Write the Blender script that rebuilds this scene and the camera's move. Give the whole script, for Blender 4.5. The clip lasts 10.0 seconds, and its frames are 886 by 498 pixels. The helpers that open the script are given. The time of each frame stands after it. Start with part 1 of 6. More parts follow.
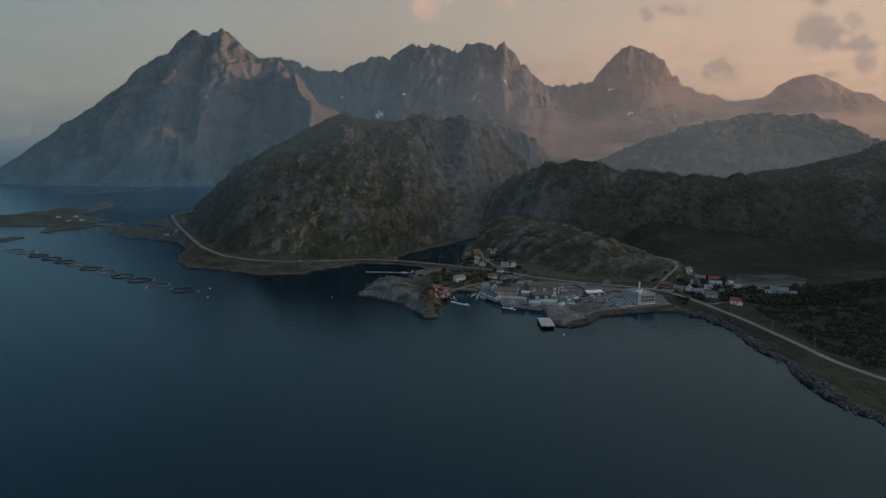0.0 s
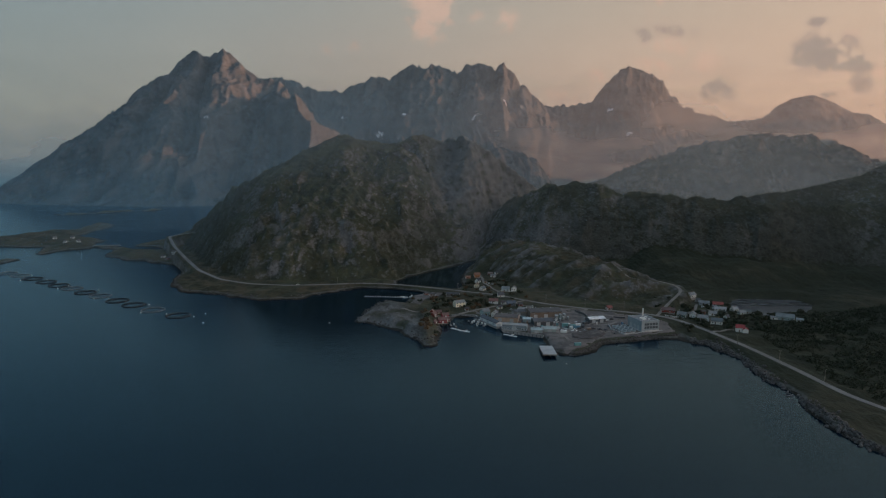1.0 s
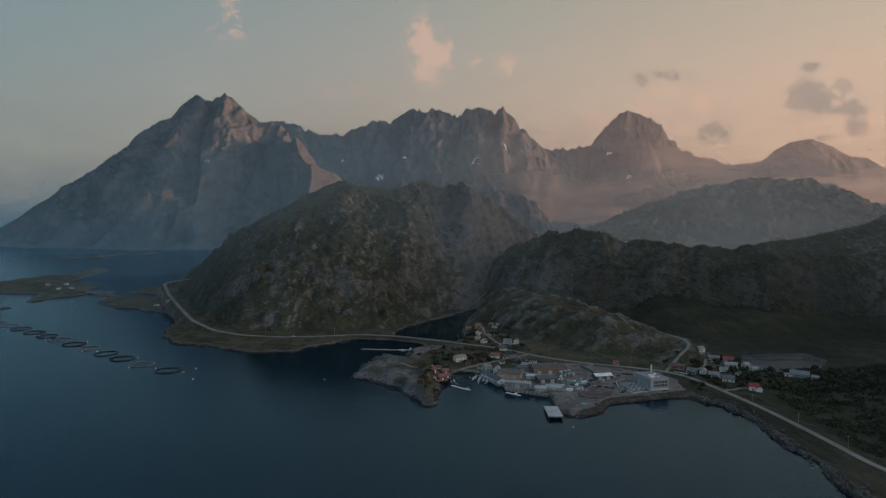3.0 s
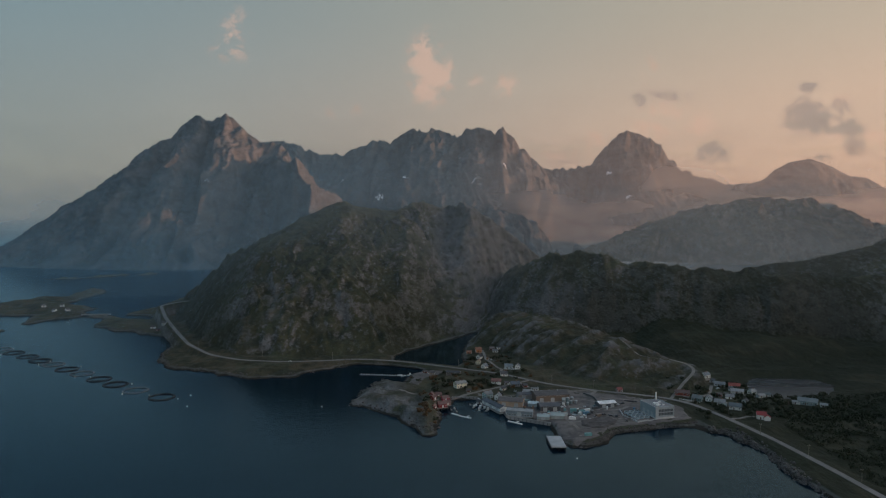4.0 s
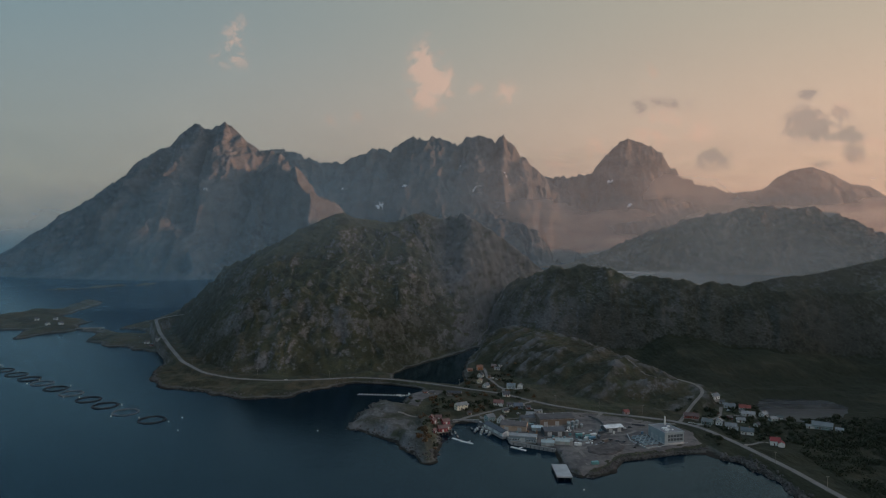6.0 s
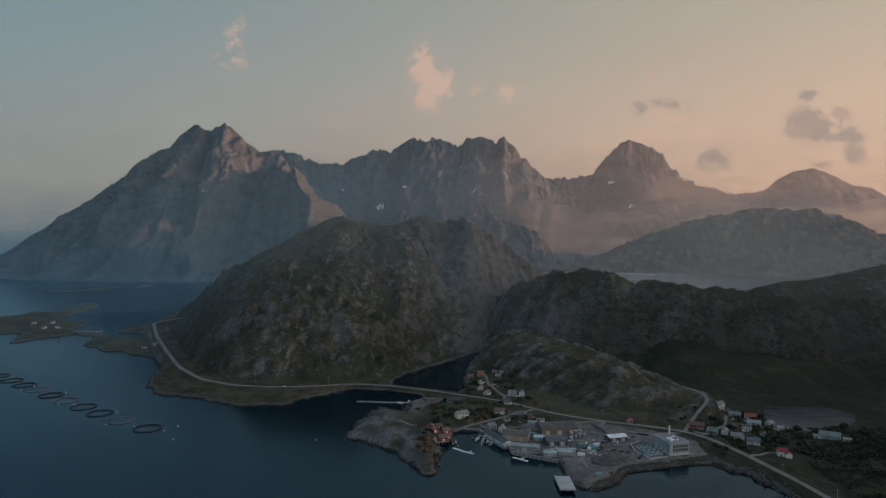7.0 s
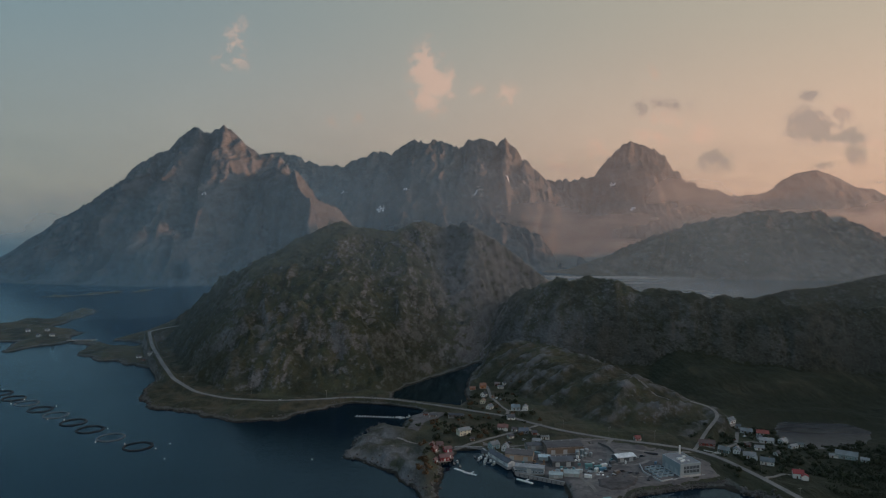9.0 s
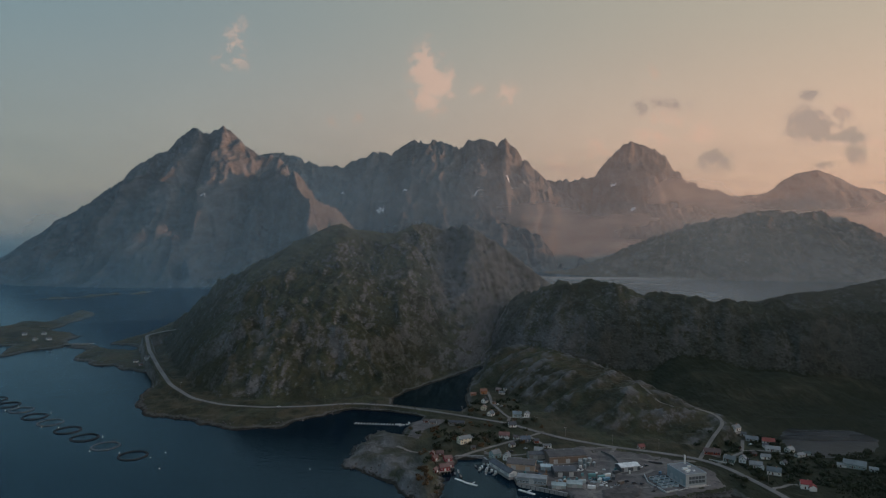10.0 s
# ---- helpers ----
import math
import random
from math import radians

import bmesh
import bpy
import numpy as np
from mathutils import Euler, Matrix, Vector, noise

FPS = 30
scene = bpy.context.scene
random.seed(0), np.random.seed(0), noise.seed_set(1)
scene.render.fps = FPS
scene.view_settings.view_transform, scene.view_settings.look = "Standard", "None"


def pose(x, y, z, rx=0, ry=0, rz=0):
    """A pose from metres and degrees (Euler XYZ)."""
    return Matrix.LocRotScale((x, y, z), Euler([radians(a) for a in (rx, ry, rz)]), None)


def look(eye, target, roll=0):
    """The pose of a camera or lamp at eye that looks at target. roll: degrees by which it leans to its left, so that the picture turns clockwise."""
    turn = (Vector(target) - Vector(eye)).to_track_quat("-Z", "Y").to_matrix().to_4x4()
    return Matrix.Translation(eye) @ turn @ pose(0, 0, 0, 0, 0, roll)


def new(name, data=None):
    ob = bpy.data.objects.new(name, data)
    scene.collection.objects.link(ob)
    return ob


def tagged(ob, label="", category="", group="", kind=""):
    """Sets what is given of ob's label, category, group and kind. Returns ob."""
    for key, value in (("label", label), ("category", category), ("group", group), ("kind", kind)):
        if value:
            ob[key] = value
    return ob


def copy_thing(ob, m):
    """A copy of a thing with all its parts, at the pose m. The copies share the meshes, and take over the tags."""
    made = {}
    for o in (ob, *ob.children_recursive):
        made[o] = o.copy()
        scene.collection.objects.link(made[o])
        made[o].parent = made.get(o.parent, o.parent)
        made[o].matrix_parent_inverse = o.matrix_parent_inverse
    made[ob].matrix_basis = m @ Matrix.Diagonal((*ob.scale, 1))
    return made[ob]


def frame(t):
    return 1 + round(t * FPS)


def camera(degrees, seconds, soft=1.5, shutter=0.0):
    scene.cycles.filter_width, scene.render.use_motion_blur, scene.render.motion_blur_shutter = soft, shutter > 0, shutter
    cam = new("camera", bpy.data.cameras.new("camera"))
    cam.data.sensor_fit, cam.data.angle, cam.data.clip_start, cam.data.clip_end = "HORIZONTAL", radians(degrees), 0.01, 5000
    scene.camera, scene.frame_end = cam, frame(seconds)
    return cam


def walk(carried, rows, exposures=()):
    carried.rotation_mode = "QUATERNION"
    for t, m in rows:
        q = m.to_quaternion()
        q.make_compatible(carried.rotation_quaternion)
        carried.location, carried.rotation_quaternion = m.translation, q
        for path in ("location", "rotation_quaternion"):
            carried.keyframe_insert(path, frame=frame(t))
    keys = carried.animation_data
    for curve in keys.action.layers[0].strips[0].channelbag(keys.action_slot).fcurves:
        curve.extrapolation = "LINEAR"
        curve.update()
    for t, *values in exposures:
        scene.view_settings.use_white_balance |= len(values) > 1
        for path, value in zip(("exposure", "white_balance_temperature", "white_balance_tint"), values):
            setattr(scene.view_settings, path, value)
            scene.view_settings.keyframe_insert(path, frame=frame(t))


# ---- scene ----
cam = camera(66.6276, 10.0, soft=1.15)
# seconds, x, y, z, pitch, yaw, roll: a steady climb over the bay while the view lifts to the peaks
ROWS = [
    (0.0, 0.01, -1.18, 163.50, -9.039, -0.028, -0.016),
    (0.5, -0.04, 5.17, 166.11, -8.265, -0.050, -0.041),
    (1.0, -0.08, 11.22, 168.59, -7.459, -0.046, -0.098),
    (1.5, -0.12, 17.11, 171.00, -6.565, -0.034, -0.138),
    (2.0, -0.16, 22.93, 173.39, -5.702, -0.046, -0.123),
    (2.5, -0.19, 28.72, 175.76, -4.835, -0.042, -0.148),
    (4.0, -0.31, 46.00, 182.85, -2.397, -0.047, -0.192),
    (4.5, -0.35, 51.75, 185.21, -1.859, -0.045, -0.213),
    (5.0, -0.39, 57.50, 187.57, -1.837, -0.041, -0.242),
    (5.5, -0.43, 63.25, 189.92, -1.828, -0.037, -0.211),
    (7.0, -0.55, 80.50, 197.00, -1.760, 0.006, -0.228),
    (7.5, -0.58, 86.25, 199.36, -1.747, 0.034, -0.263),
    (8.0, -0.62, 92.00, 201.71, -1.731, 0.041, -0.246),
    (8.5, -0.66, 97.75, 204.07, -1.690, 0.067, -0.238),
    (9.0, -0.70, 103.50, 206.43, -1.692, 0.088, -0.196),
    (9.5, -0.74, 109.25, 208.79, -1.700, 0.086, -0.162),
    (10.0, -0.78, 115.00, 211.15, -1.706, 0.094, -0.138),
]
walk(cam, [(t, pose(x, y, z, 90 + pitch, roll, yaw)) for t, x, y, z, pitch, yaw, roll in ROWS], [(0.0, 0.0), (10.0, 0.0)])

# ---- light: the last sun, low over the ridges to the east, and a clear evening sky ----
SUN_AZIMUTH, SUN_HEIGHT = 90.0, 5.0      # degrees clockwise from the way of flight, degrees above the horizon
sun_way = Vector((math.sin(radians(SUN_AZIMUTH)) * math.cos(radians(SUN_HEIGHT)), math.cos(radians(SUN_AZIMUTH)) * math.cos(radians(SUN_HEIGHT)), math.sin(radians(SUN_HEIGHT))))
sun = new("sun", bpy.data.lights.new("sun", "SUN"))
sun.data.energy, sun.data.angle, sun.data.color = 4.4, radians(0.6), (1.0, 0.38, 0.16)
sun.matrix_world = look(sun_way * 100, (0, 0, 0))


def wire(tree, kind, spot=(0, 0), **values):
    """A node with its inputs: numbers and colours are set, sockets are linked."""
    n = tree.nodes.new(kind)
    for key, value in values.items():
        socket = n.inputs[int(key[1:])] if key[0] == "i" and key[1:].isdigit() else n.inputs[key.replace("_", " ")]
        if isinstance(value, bpy.types.NodeSocket):
            tree.links.new(value, socket)
        else:
            socket.default_value = value
    return n


def math_node(tree, op, a, b=0.0, c=0.0, clamp=False):
    n = tree.nodes.new("ShaderNodeMath")
    n.operation, n.use_clamp = op, clamp
    for socket, value in zip(n.inputs, (a, b, c)):
        if isinstance(value, bpy.types.NodeSocket):
            tree.links.new(value, socket)
        else:
            socket.default_value = value
    return n.outputs[0]


def mix_colour(tree, factor, a, b, blend="MIX"):
    n = tree.nodes.new("ShaderNodeMix")
    n.data_type, n.blend_type = "RGBA", blend
    for socket, value in ((n.inputs[0], factor), (n.inputs[6], a), (n.inputs[7], b)):
        if isinstance(value, bpy.types.NodeSocket):
            tree.links.new(value, socket)
        else:
            socket.default_value = (*value, 1.0) if isinstance(value, tuple) and len(value) == 3 else value
    return n.outputs[2]


def noise_node(tree, vector, scale, detail=4.0, roughness=0.55, distortion=0.0):
    return wire(tree, "ShaderNodeTexNoise", Vector=vector, Scale=scale, Detail=detail, Roughness=roughness, Distortion=distortion).outputs[0]


def span(tree, value, low, high, to_low=0.0, to_high=1.0):
    n = tree.nodes.new("ShaderNodeMapRange")
    n.clamp, n.interpolation_type = True, "SMOOTHSTEP"
    tree.links.new(value, n.inputs[0])
    for socket, v in zip(n.inputs[1:5], (low, high, to_low, to_high)):
        socket.default_value = v
    return n.outputs[0]


# the sky's colours by bearing: away from the sun and towards it, low and high
SKY_LOW_FAR, SKY_LOW_NEAR = (0.200, 0.222, 0.210), (0.56, 0.365, 0.265)
SKY_HIGH_FAR, SKY_HIGH_NEAR = (0.112, 0.188, 0.222), (0.345, 0.30, 0.225)
SKY_TOP_FAR, SKY_TOP_NEAR, SEA_HAZE = (0.030, 0.120, 0.235), (0.37, 0.46, 0.57), (0.065, 0.105, 0.135)
SKY_GLOW = (3.0, 2.3, 1.95)             # round the sun itself
# evening clouds: bearing and height (as slopes), half sizes, weight
PINK_CLOUDS = [(-0.019, 0.223, 0.029, 0.044, 1.0), (-0.304, 0.27, 0.022, 0.034, 0.5), (-0.329, 0.243, 0.022, 0.012, 0.4), (0.048, 0.207, 0.013, 0.013, 0.4), (0.093, 0.194, 0.017, 0.02, 0.55), (-0.13, 0.16, 0.015, 0.015, 0.5), (-0.163, 0.157, 0.012, 0.012, 0.35), (0.318, 0.158, 0.042, 0.035, 0.55), (0.368, 0.137, 0.034, 0.034, 0.4), (0.231, 0.118, 0.018, 0.029, 0.45), (0.181, 0.095, 0.029, 0.017, 0.5), (0.58, 0.18, 0.029, 0.022, 0.45), (0.635, 0.13, 0.022, 0.018, 0.4), (0.304, 0.228, 0.017, 0.022, 0.3)]
GREY_CLOUDS = [(0.547, 0.153, 0.037, 0.027, 1.0), (0.543, 0.198, 0.018, 0.008, 0.7), (0.579, 0.167, 0.023, 0.018, 0.6), (0.598, 0.14, 0.025, 0.012, 0.9), (0.608, 0.11, 0.015, 0.018, 0.9), (0.404, 0.104, 0.029, 0.015, 0.9), (0.29, 0.178, 0.018, 0.011, 0.7), (0.33, 0.185, 0.044, 0.012, 0.5), (0.563, 0.098, 0.018, 0.007, 0.6), (0.181, 0.088, 0.029, 0.008, 0.35), (0.516, 0.117, 0.017, 0.007, 0.4)]


def cloud_cover(tree, u, v, fluff, clouds):
    """The sum of soft ovals, torn by noise."""
    total = None
    for cu, cv, ru, rv, weight in clouds:
        a = math_node(tree, "MULTIPLY", math_node(tree, "SUBTRACT", u, cu), 1 / ru)
        b = math_node(tree, "MULTIPLY", math_node(tree, "SUBTRACT", v, cv), 1 / rv)
        r = math_node(tree, "SQRT", math_node(tree, "ADD", math_node(tree, "MULTIPLY", a, a), math_node(tree, "MULTIPLY", b, b)))
        m = math_node(tree, "MULTIPLY", math_node(tree, "SUBTRACT", 1.68, r), weight)
        total = m if total is None else math_node(tree, "MAXIMUM", total, m)
    torn = math_node(tree, "ADD", total, math_node(tree, "MULTIPLY", math_node(tree, "SUBTRACT", fluff, 0.51), 7.0))
    return math_node(tree, "MULTIPLY", span(tree, torn, 0.05, 1.2), span(tree, total, 0.0, 0.7))


def make_world():
    world = bpy.data.worlds.new("evening_sky")
    scene.world = world
    world.use_nodes = True
    tree = world.node_tree
    tree.nodes.clear()
    out = tree.nodes.new("ShaderNodeOutputWorld")
    sky = tree.nodes.new("ShaderNodeTexSky")
    sky.sky_type, sky.sun_disc = "NISHITA", False
    sky.sun_elevation, sky.sun_rotation = radians(SUN_HEIGHT), radians(SUN_AZIMUTH)
    sky.altitude, sky.air_density, sky.dust_density, sky.ozone_density = 100.0, 1.0, 2.5, 1.2
    way = tree.nodes.new("ShaderNodeTexCoord").outputs["Generated"]
    xyz = wire(tree, "ShaderNodeSeparateXYZ", Vector=way).outputs
    flat_sun = Vector((sun_way.x, sun_way.y, 0)).normalized()
    toward = math_node(tree, "ADD", math_node(tree, "MULTIPLY", xyz[0], flat_sun.x), math_node(tree, "MULTIPLY", xyz[1], flat_sun.y))
    glow = math_node(tree, "MULTIPLY", span(tree, toward, 0.62, 1.0), span(tree, xyz[2], 0.62, 0.05))
    toward = span(tree, toward, -0.83, 0.67)
    low = mix_colour(tree, toward, SKY_LOW_FAR, SKY_LOW_NEAR)
    high = mix_colour(tree, toward, SKY_HIGH_FAR, SKY_HIGH_NEAR)
    base = mix_colour(tree, span(tree, xyz[2], 0.02, 0.34), low, high)
    base = mix_colour(tree, span(tree, xyz[2], 0.32, 0.80), base, mix_colour(tree, toward, SKY_TOP_FAR, SKY_TOP_NEAR))
    base = mix_colour(tree, glow, base, SKY_GLOW)
    ahead = math_node(tree, "MAXIMUM", xyz[1], 0.05)
    u, v = math_node(tree, "DIVIDE", xyz[0], ahead), math_node(tree, "DIVIDE", xyz[2], ahead)
    spot = wire(tree, "ShaderNodeCombineXYZ", X=u, Y=v).outputs[0]
    fluff = math_node(tree, "ADD", math_node(tree, "MULTIPLY", noise_node(tree, spot, 22.0, 6, 0.62, 0.5), 0.6), math_node(tree, "MULTIPLY", noise_node(tree, spot, 60.0, 5, 0.65, 0.8), 0.4))
    base = mix_colour(tree, math_node(tree, "MULTIPLY", cloud_cover(tree, u, v, fluff, PINK_CLOUDS), 0.55), base, (0.62, 0.37, 0.27))
    base = mix_colour(tree, math_node(tree, "MULTIPLY", cloud_cover(tree, u, v, fluff, GREY_CLOUDS), 0.85), base, (0.225, 0.18, 0.165))
    base = mix_colour(tree, span(tree, xyz[2], 0.012, -0.035), base, SEA_HAZE)
    first = wire(tree, "ShaderNodeBackground", Color=sky.outputs[0], Strength=0.03)
    second = wire(tree, "ShaderNodeBackground", Color=base, Strength=1.2)
    both = wire(tree, "ShaderNodeAddShader", i0=first.outputs[0], i1=second.outputs[0])
    tree.links.new(both.outputs[0], out.inputs[0])


make_world()
# ---- noise and terrain arithmetic ----
def hashed(ix, iy, seed):
    h = (ix.astype(np.int64) * 374761393 + iy.astype(np.int64) * 668265263 + seed * 1274126177) & 0x7FFFFFFF
    h = ((h ^ (h >> 13)) * 1274126177) & 0x7FFFFFFF
    h = ((h ^ (h >> 15)) * 668265263) & 0x7FFFFFFF
    return (h ^ (h >> 14)) & 0xFFFF


def lattice(x, y, seed=0):
    """Gradient noise, about -1 to 1."""
    ix, iy = np.floor(x), np.floor(y)
    fx, fy = x - ix, y - iy
    u, v = fx * fx * fx * (fx * (fx * 6 - 15) + 10), fy * fy * fy * (fy * (fy * 6 - 15) + 10)

    def corner(dx, dy):
        a = hashed(ix + dx, iy + dy, seed) * (2 * math.pi / 65536)
        return np.cos(a) * (fx - dx) + np.sin(a) * (fy - dy)
    low = corner(0, 0) * (1 - u) + corner(1, 0) * u
    high = corner(0, 1) * (1 - u) + corner(1, 1) * u
    return 1.5 * (low * (1 - v) + high * v)


def fractal(x, y, size, octaves=5, gain=0.5, seed=0):
    total, amp, f = 0.0, 1.0, 1.0 / size
    for i in range(octaves):
        total = total + amp * lattice(x * f + 17.3 * i, y * f - 9.1 * i, seed + i)
        amp, f = amp * gain, f * 2.03
    return total


def ridged(x, y, size, octaves=5, gain=0.55, seed=0):
    """Sharp crests and round hollows, about 0 to 1."""
    total, amp, f, norm = 0.0, 1.0, 1.0 / size, 0.0
    for i in range(octaves):
        total = total + amp * (1 - np.abs(lattice(x * f + 5.7 * i, y * f + 3.3 * i, seed + i))) ** 2
        norm, amp, f = norm + amp, amp * gain, f * 2.07
    return total / norm


def billow(x, y, size, octaves=5, gain=0.55, seed=0):
    """Round backs parted by sharp creases, about 0 to 1."""
    total, amp, f, norm = 0.0, 1.0, 1.0 / size, 0.0
    for i in range(octaves):
        total = total + amp * np.sqrt(np.abs(lattice(x * f + 5.7 * i, y * f + 3.3 * i, seed + i)))
        norm, amp, f = norm + amp, amp * gain, f * 2.07
    return total / norm


def ramp(v, low, high):
    t = np.clip((v - low) / (high - low), 0, 1)
    return t * t * (3 - 2 * t)


def to_line(X, Y, points):
    """Distance to a line of points, and the place along it as a mix of the other columns."""
    P = np.array(points, float)
    best, value = np.full(X.shape, 1e9), [np.zeros(X.shape) for _ in range(P.shape[1] - 2)]
    for a, b in zip(P[:-1], P[1:]):
        d = b[:2] - a[:2]
        s = np.clip(((X - a[0]) * d[0] + (Y - a[1]) * d[1]) / (d @ d), 0, 1)
        dist = np.hypot(X - a[0] - s * d[0], Y - a[1] - s * d[1])
        near = dist < best
        best = np.where(near, dist, best)
        for k in range(len(value)):
            value[k] = np.where(near, a[2 + k] + s * (b[2 + k] - a[2 + k]), value[k])
    return best, value


def crest(X, Y, points, power, curve="tent", lateral=1.0):
    """A massif under a crest line of (x, y, height, half width): tent falls off hollow or straight, dome bulges."""
    P, top = np.array(points, float), np.full(X.shape, -50.0)
    for a, b in zip(P[:-1], P[1:]):
        d = b[:2] - a[:2]
        s = np.clip(((X - a[0]) * d[0] + (Y - a[1]) * d[1]) / (d @ d), 0, 1)
        q = np.hypot(lateral * (X - a[0] - s * d[0]), Y - a[1] - s * d[1]) / (a[3] + s * (b[3] - a[3]))
        g = np.maximum(1 - q, 0) ** power - np.maximum(q - 1, 0) if curve == "tent" else 1 - q ** power
        top = np.maximum(top, (a[2] + s * (b[2] - a[2])) * g)
    return np.maximum(top, -50.0)


def inside(X, Y, polygon):
    """Signed distance to a closed outline: plus inside."""
    P = np.array(polygon, float)
    best, odd = np.full(X.shape, 1e9), np.zeros(X.shape, bool)
    for a, b in zip(P, np.roll(P, -1, 0)):
        d = b - a
        s = np.clip(((X - a[0]) * d[0] + (Y - a[1]) * d[1]) / (d @ d), 0, 1)
        best = np.minimum(best, np.hypot(X - a[0] - s * d[0], Y - a[1] - s * d[1]))
        if a[1] != b[1]:
            odd ^= ((a[1] > Y) != (b[1] > Y)) & (X < a[0] + (Y - a[1]) / (b[1] - a[1]) * d[0])
    return np.where(odd, best, -best)


def sheet(name, X, Y, Z, material, floor=-4.0):
    """A mesh from a grid of heights; what lies wholly below floor is left out."""
    ny, nx = X.shape
    idx = np.arange(nx * ny).reshape(ny, nx)
    quads = np.stack([idx[:-1, :-1], idx[:-1, 1:], idx[1:, 1:], idx[1:, :-1]], -1).reshape(-1, 4)
    quads = quads[(Z.ravel()[quads] > floor).any(1)]
    used = np.unique(quads)
    back = np.zeros(nx * ny, np.int64)
    back[used] = np.arange(len(used))
    quads = back[quads]
    co = np.stack([X, Y, Z], -1).reshape(-1, 3)[used]
    me = bpy.data.meshes.new(name)
    me.vertices.add(len(co))
    me.vertices.foreach_set("co", co.astype(np.float32).ravel())
    me.loops.add(quads.size)
    me.loops.foreach_set("vertex_index", quads.astype(np.int32).ravel())
    me.polygons.add(len(quads))
    me.polygons.foreach_set("loop_start", np.arange(0, quads.size, 4, dtype=np.int32))
    me.polygons.foreach_set("use_smooth", np.ones(len(quads), bool))
    me.update(calc_edges=True)
    me.materials.append(material)
    return new(name, me)


def grid(x0, x1, y0, y1, step):
    return np.meshgrid(np.arange(x0, x1 + step, step), np.arange(y0, y1 + step, step))
# ---- materials ----
def material(name):
    m = bpy.data.materials.new(name)
    m.use_nodes = True
    tree = m.node_tree
    tree.nodes.clear()
    out = tree.nodes.new("ShaderNodeOutputMaterial")
    bsdf = tree.nodes.new("ShaderNodeBsdfPrincipled")
    tree.links.new(bsdf.outputs[0], out.inputs[0])
    return m, tree, bsdf


def place_of(tree):
    return tree.nodes.new("ShaderNodeNewGeometry")


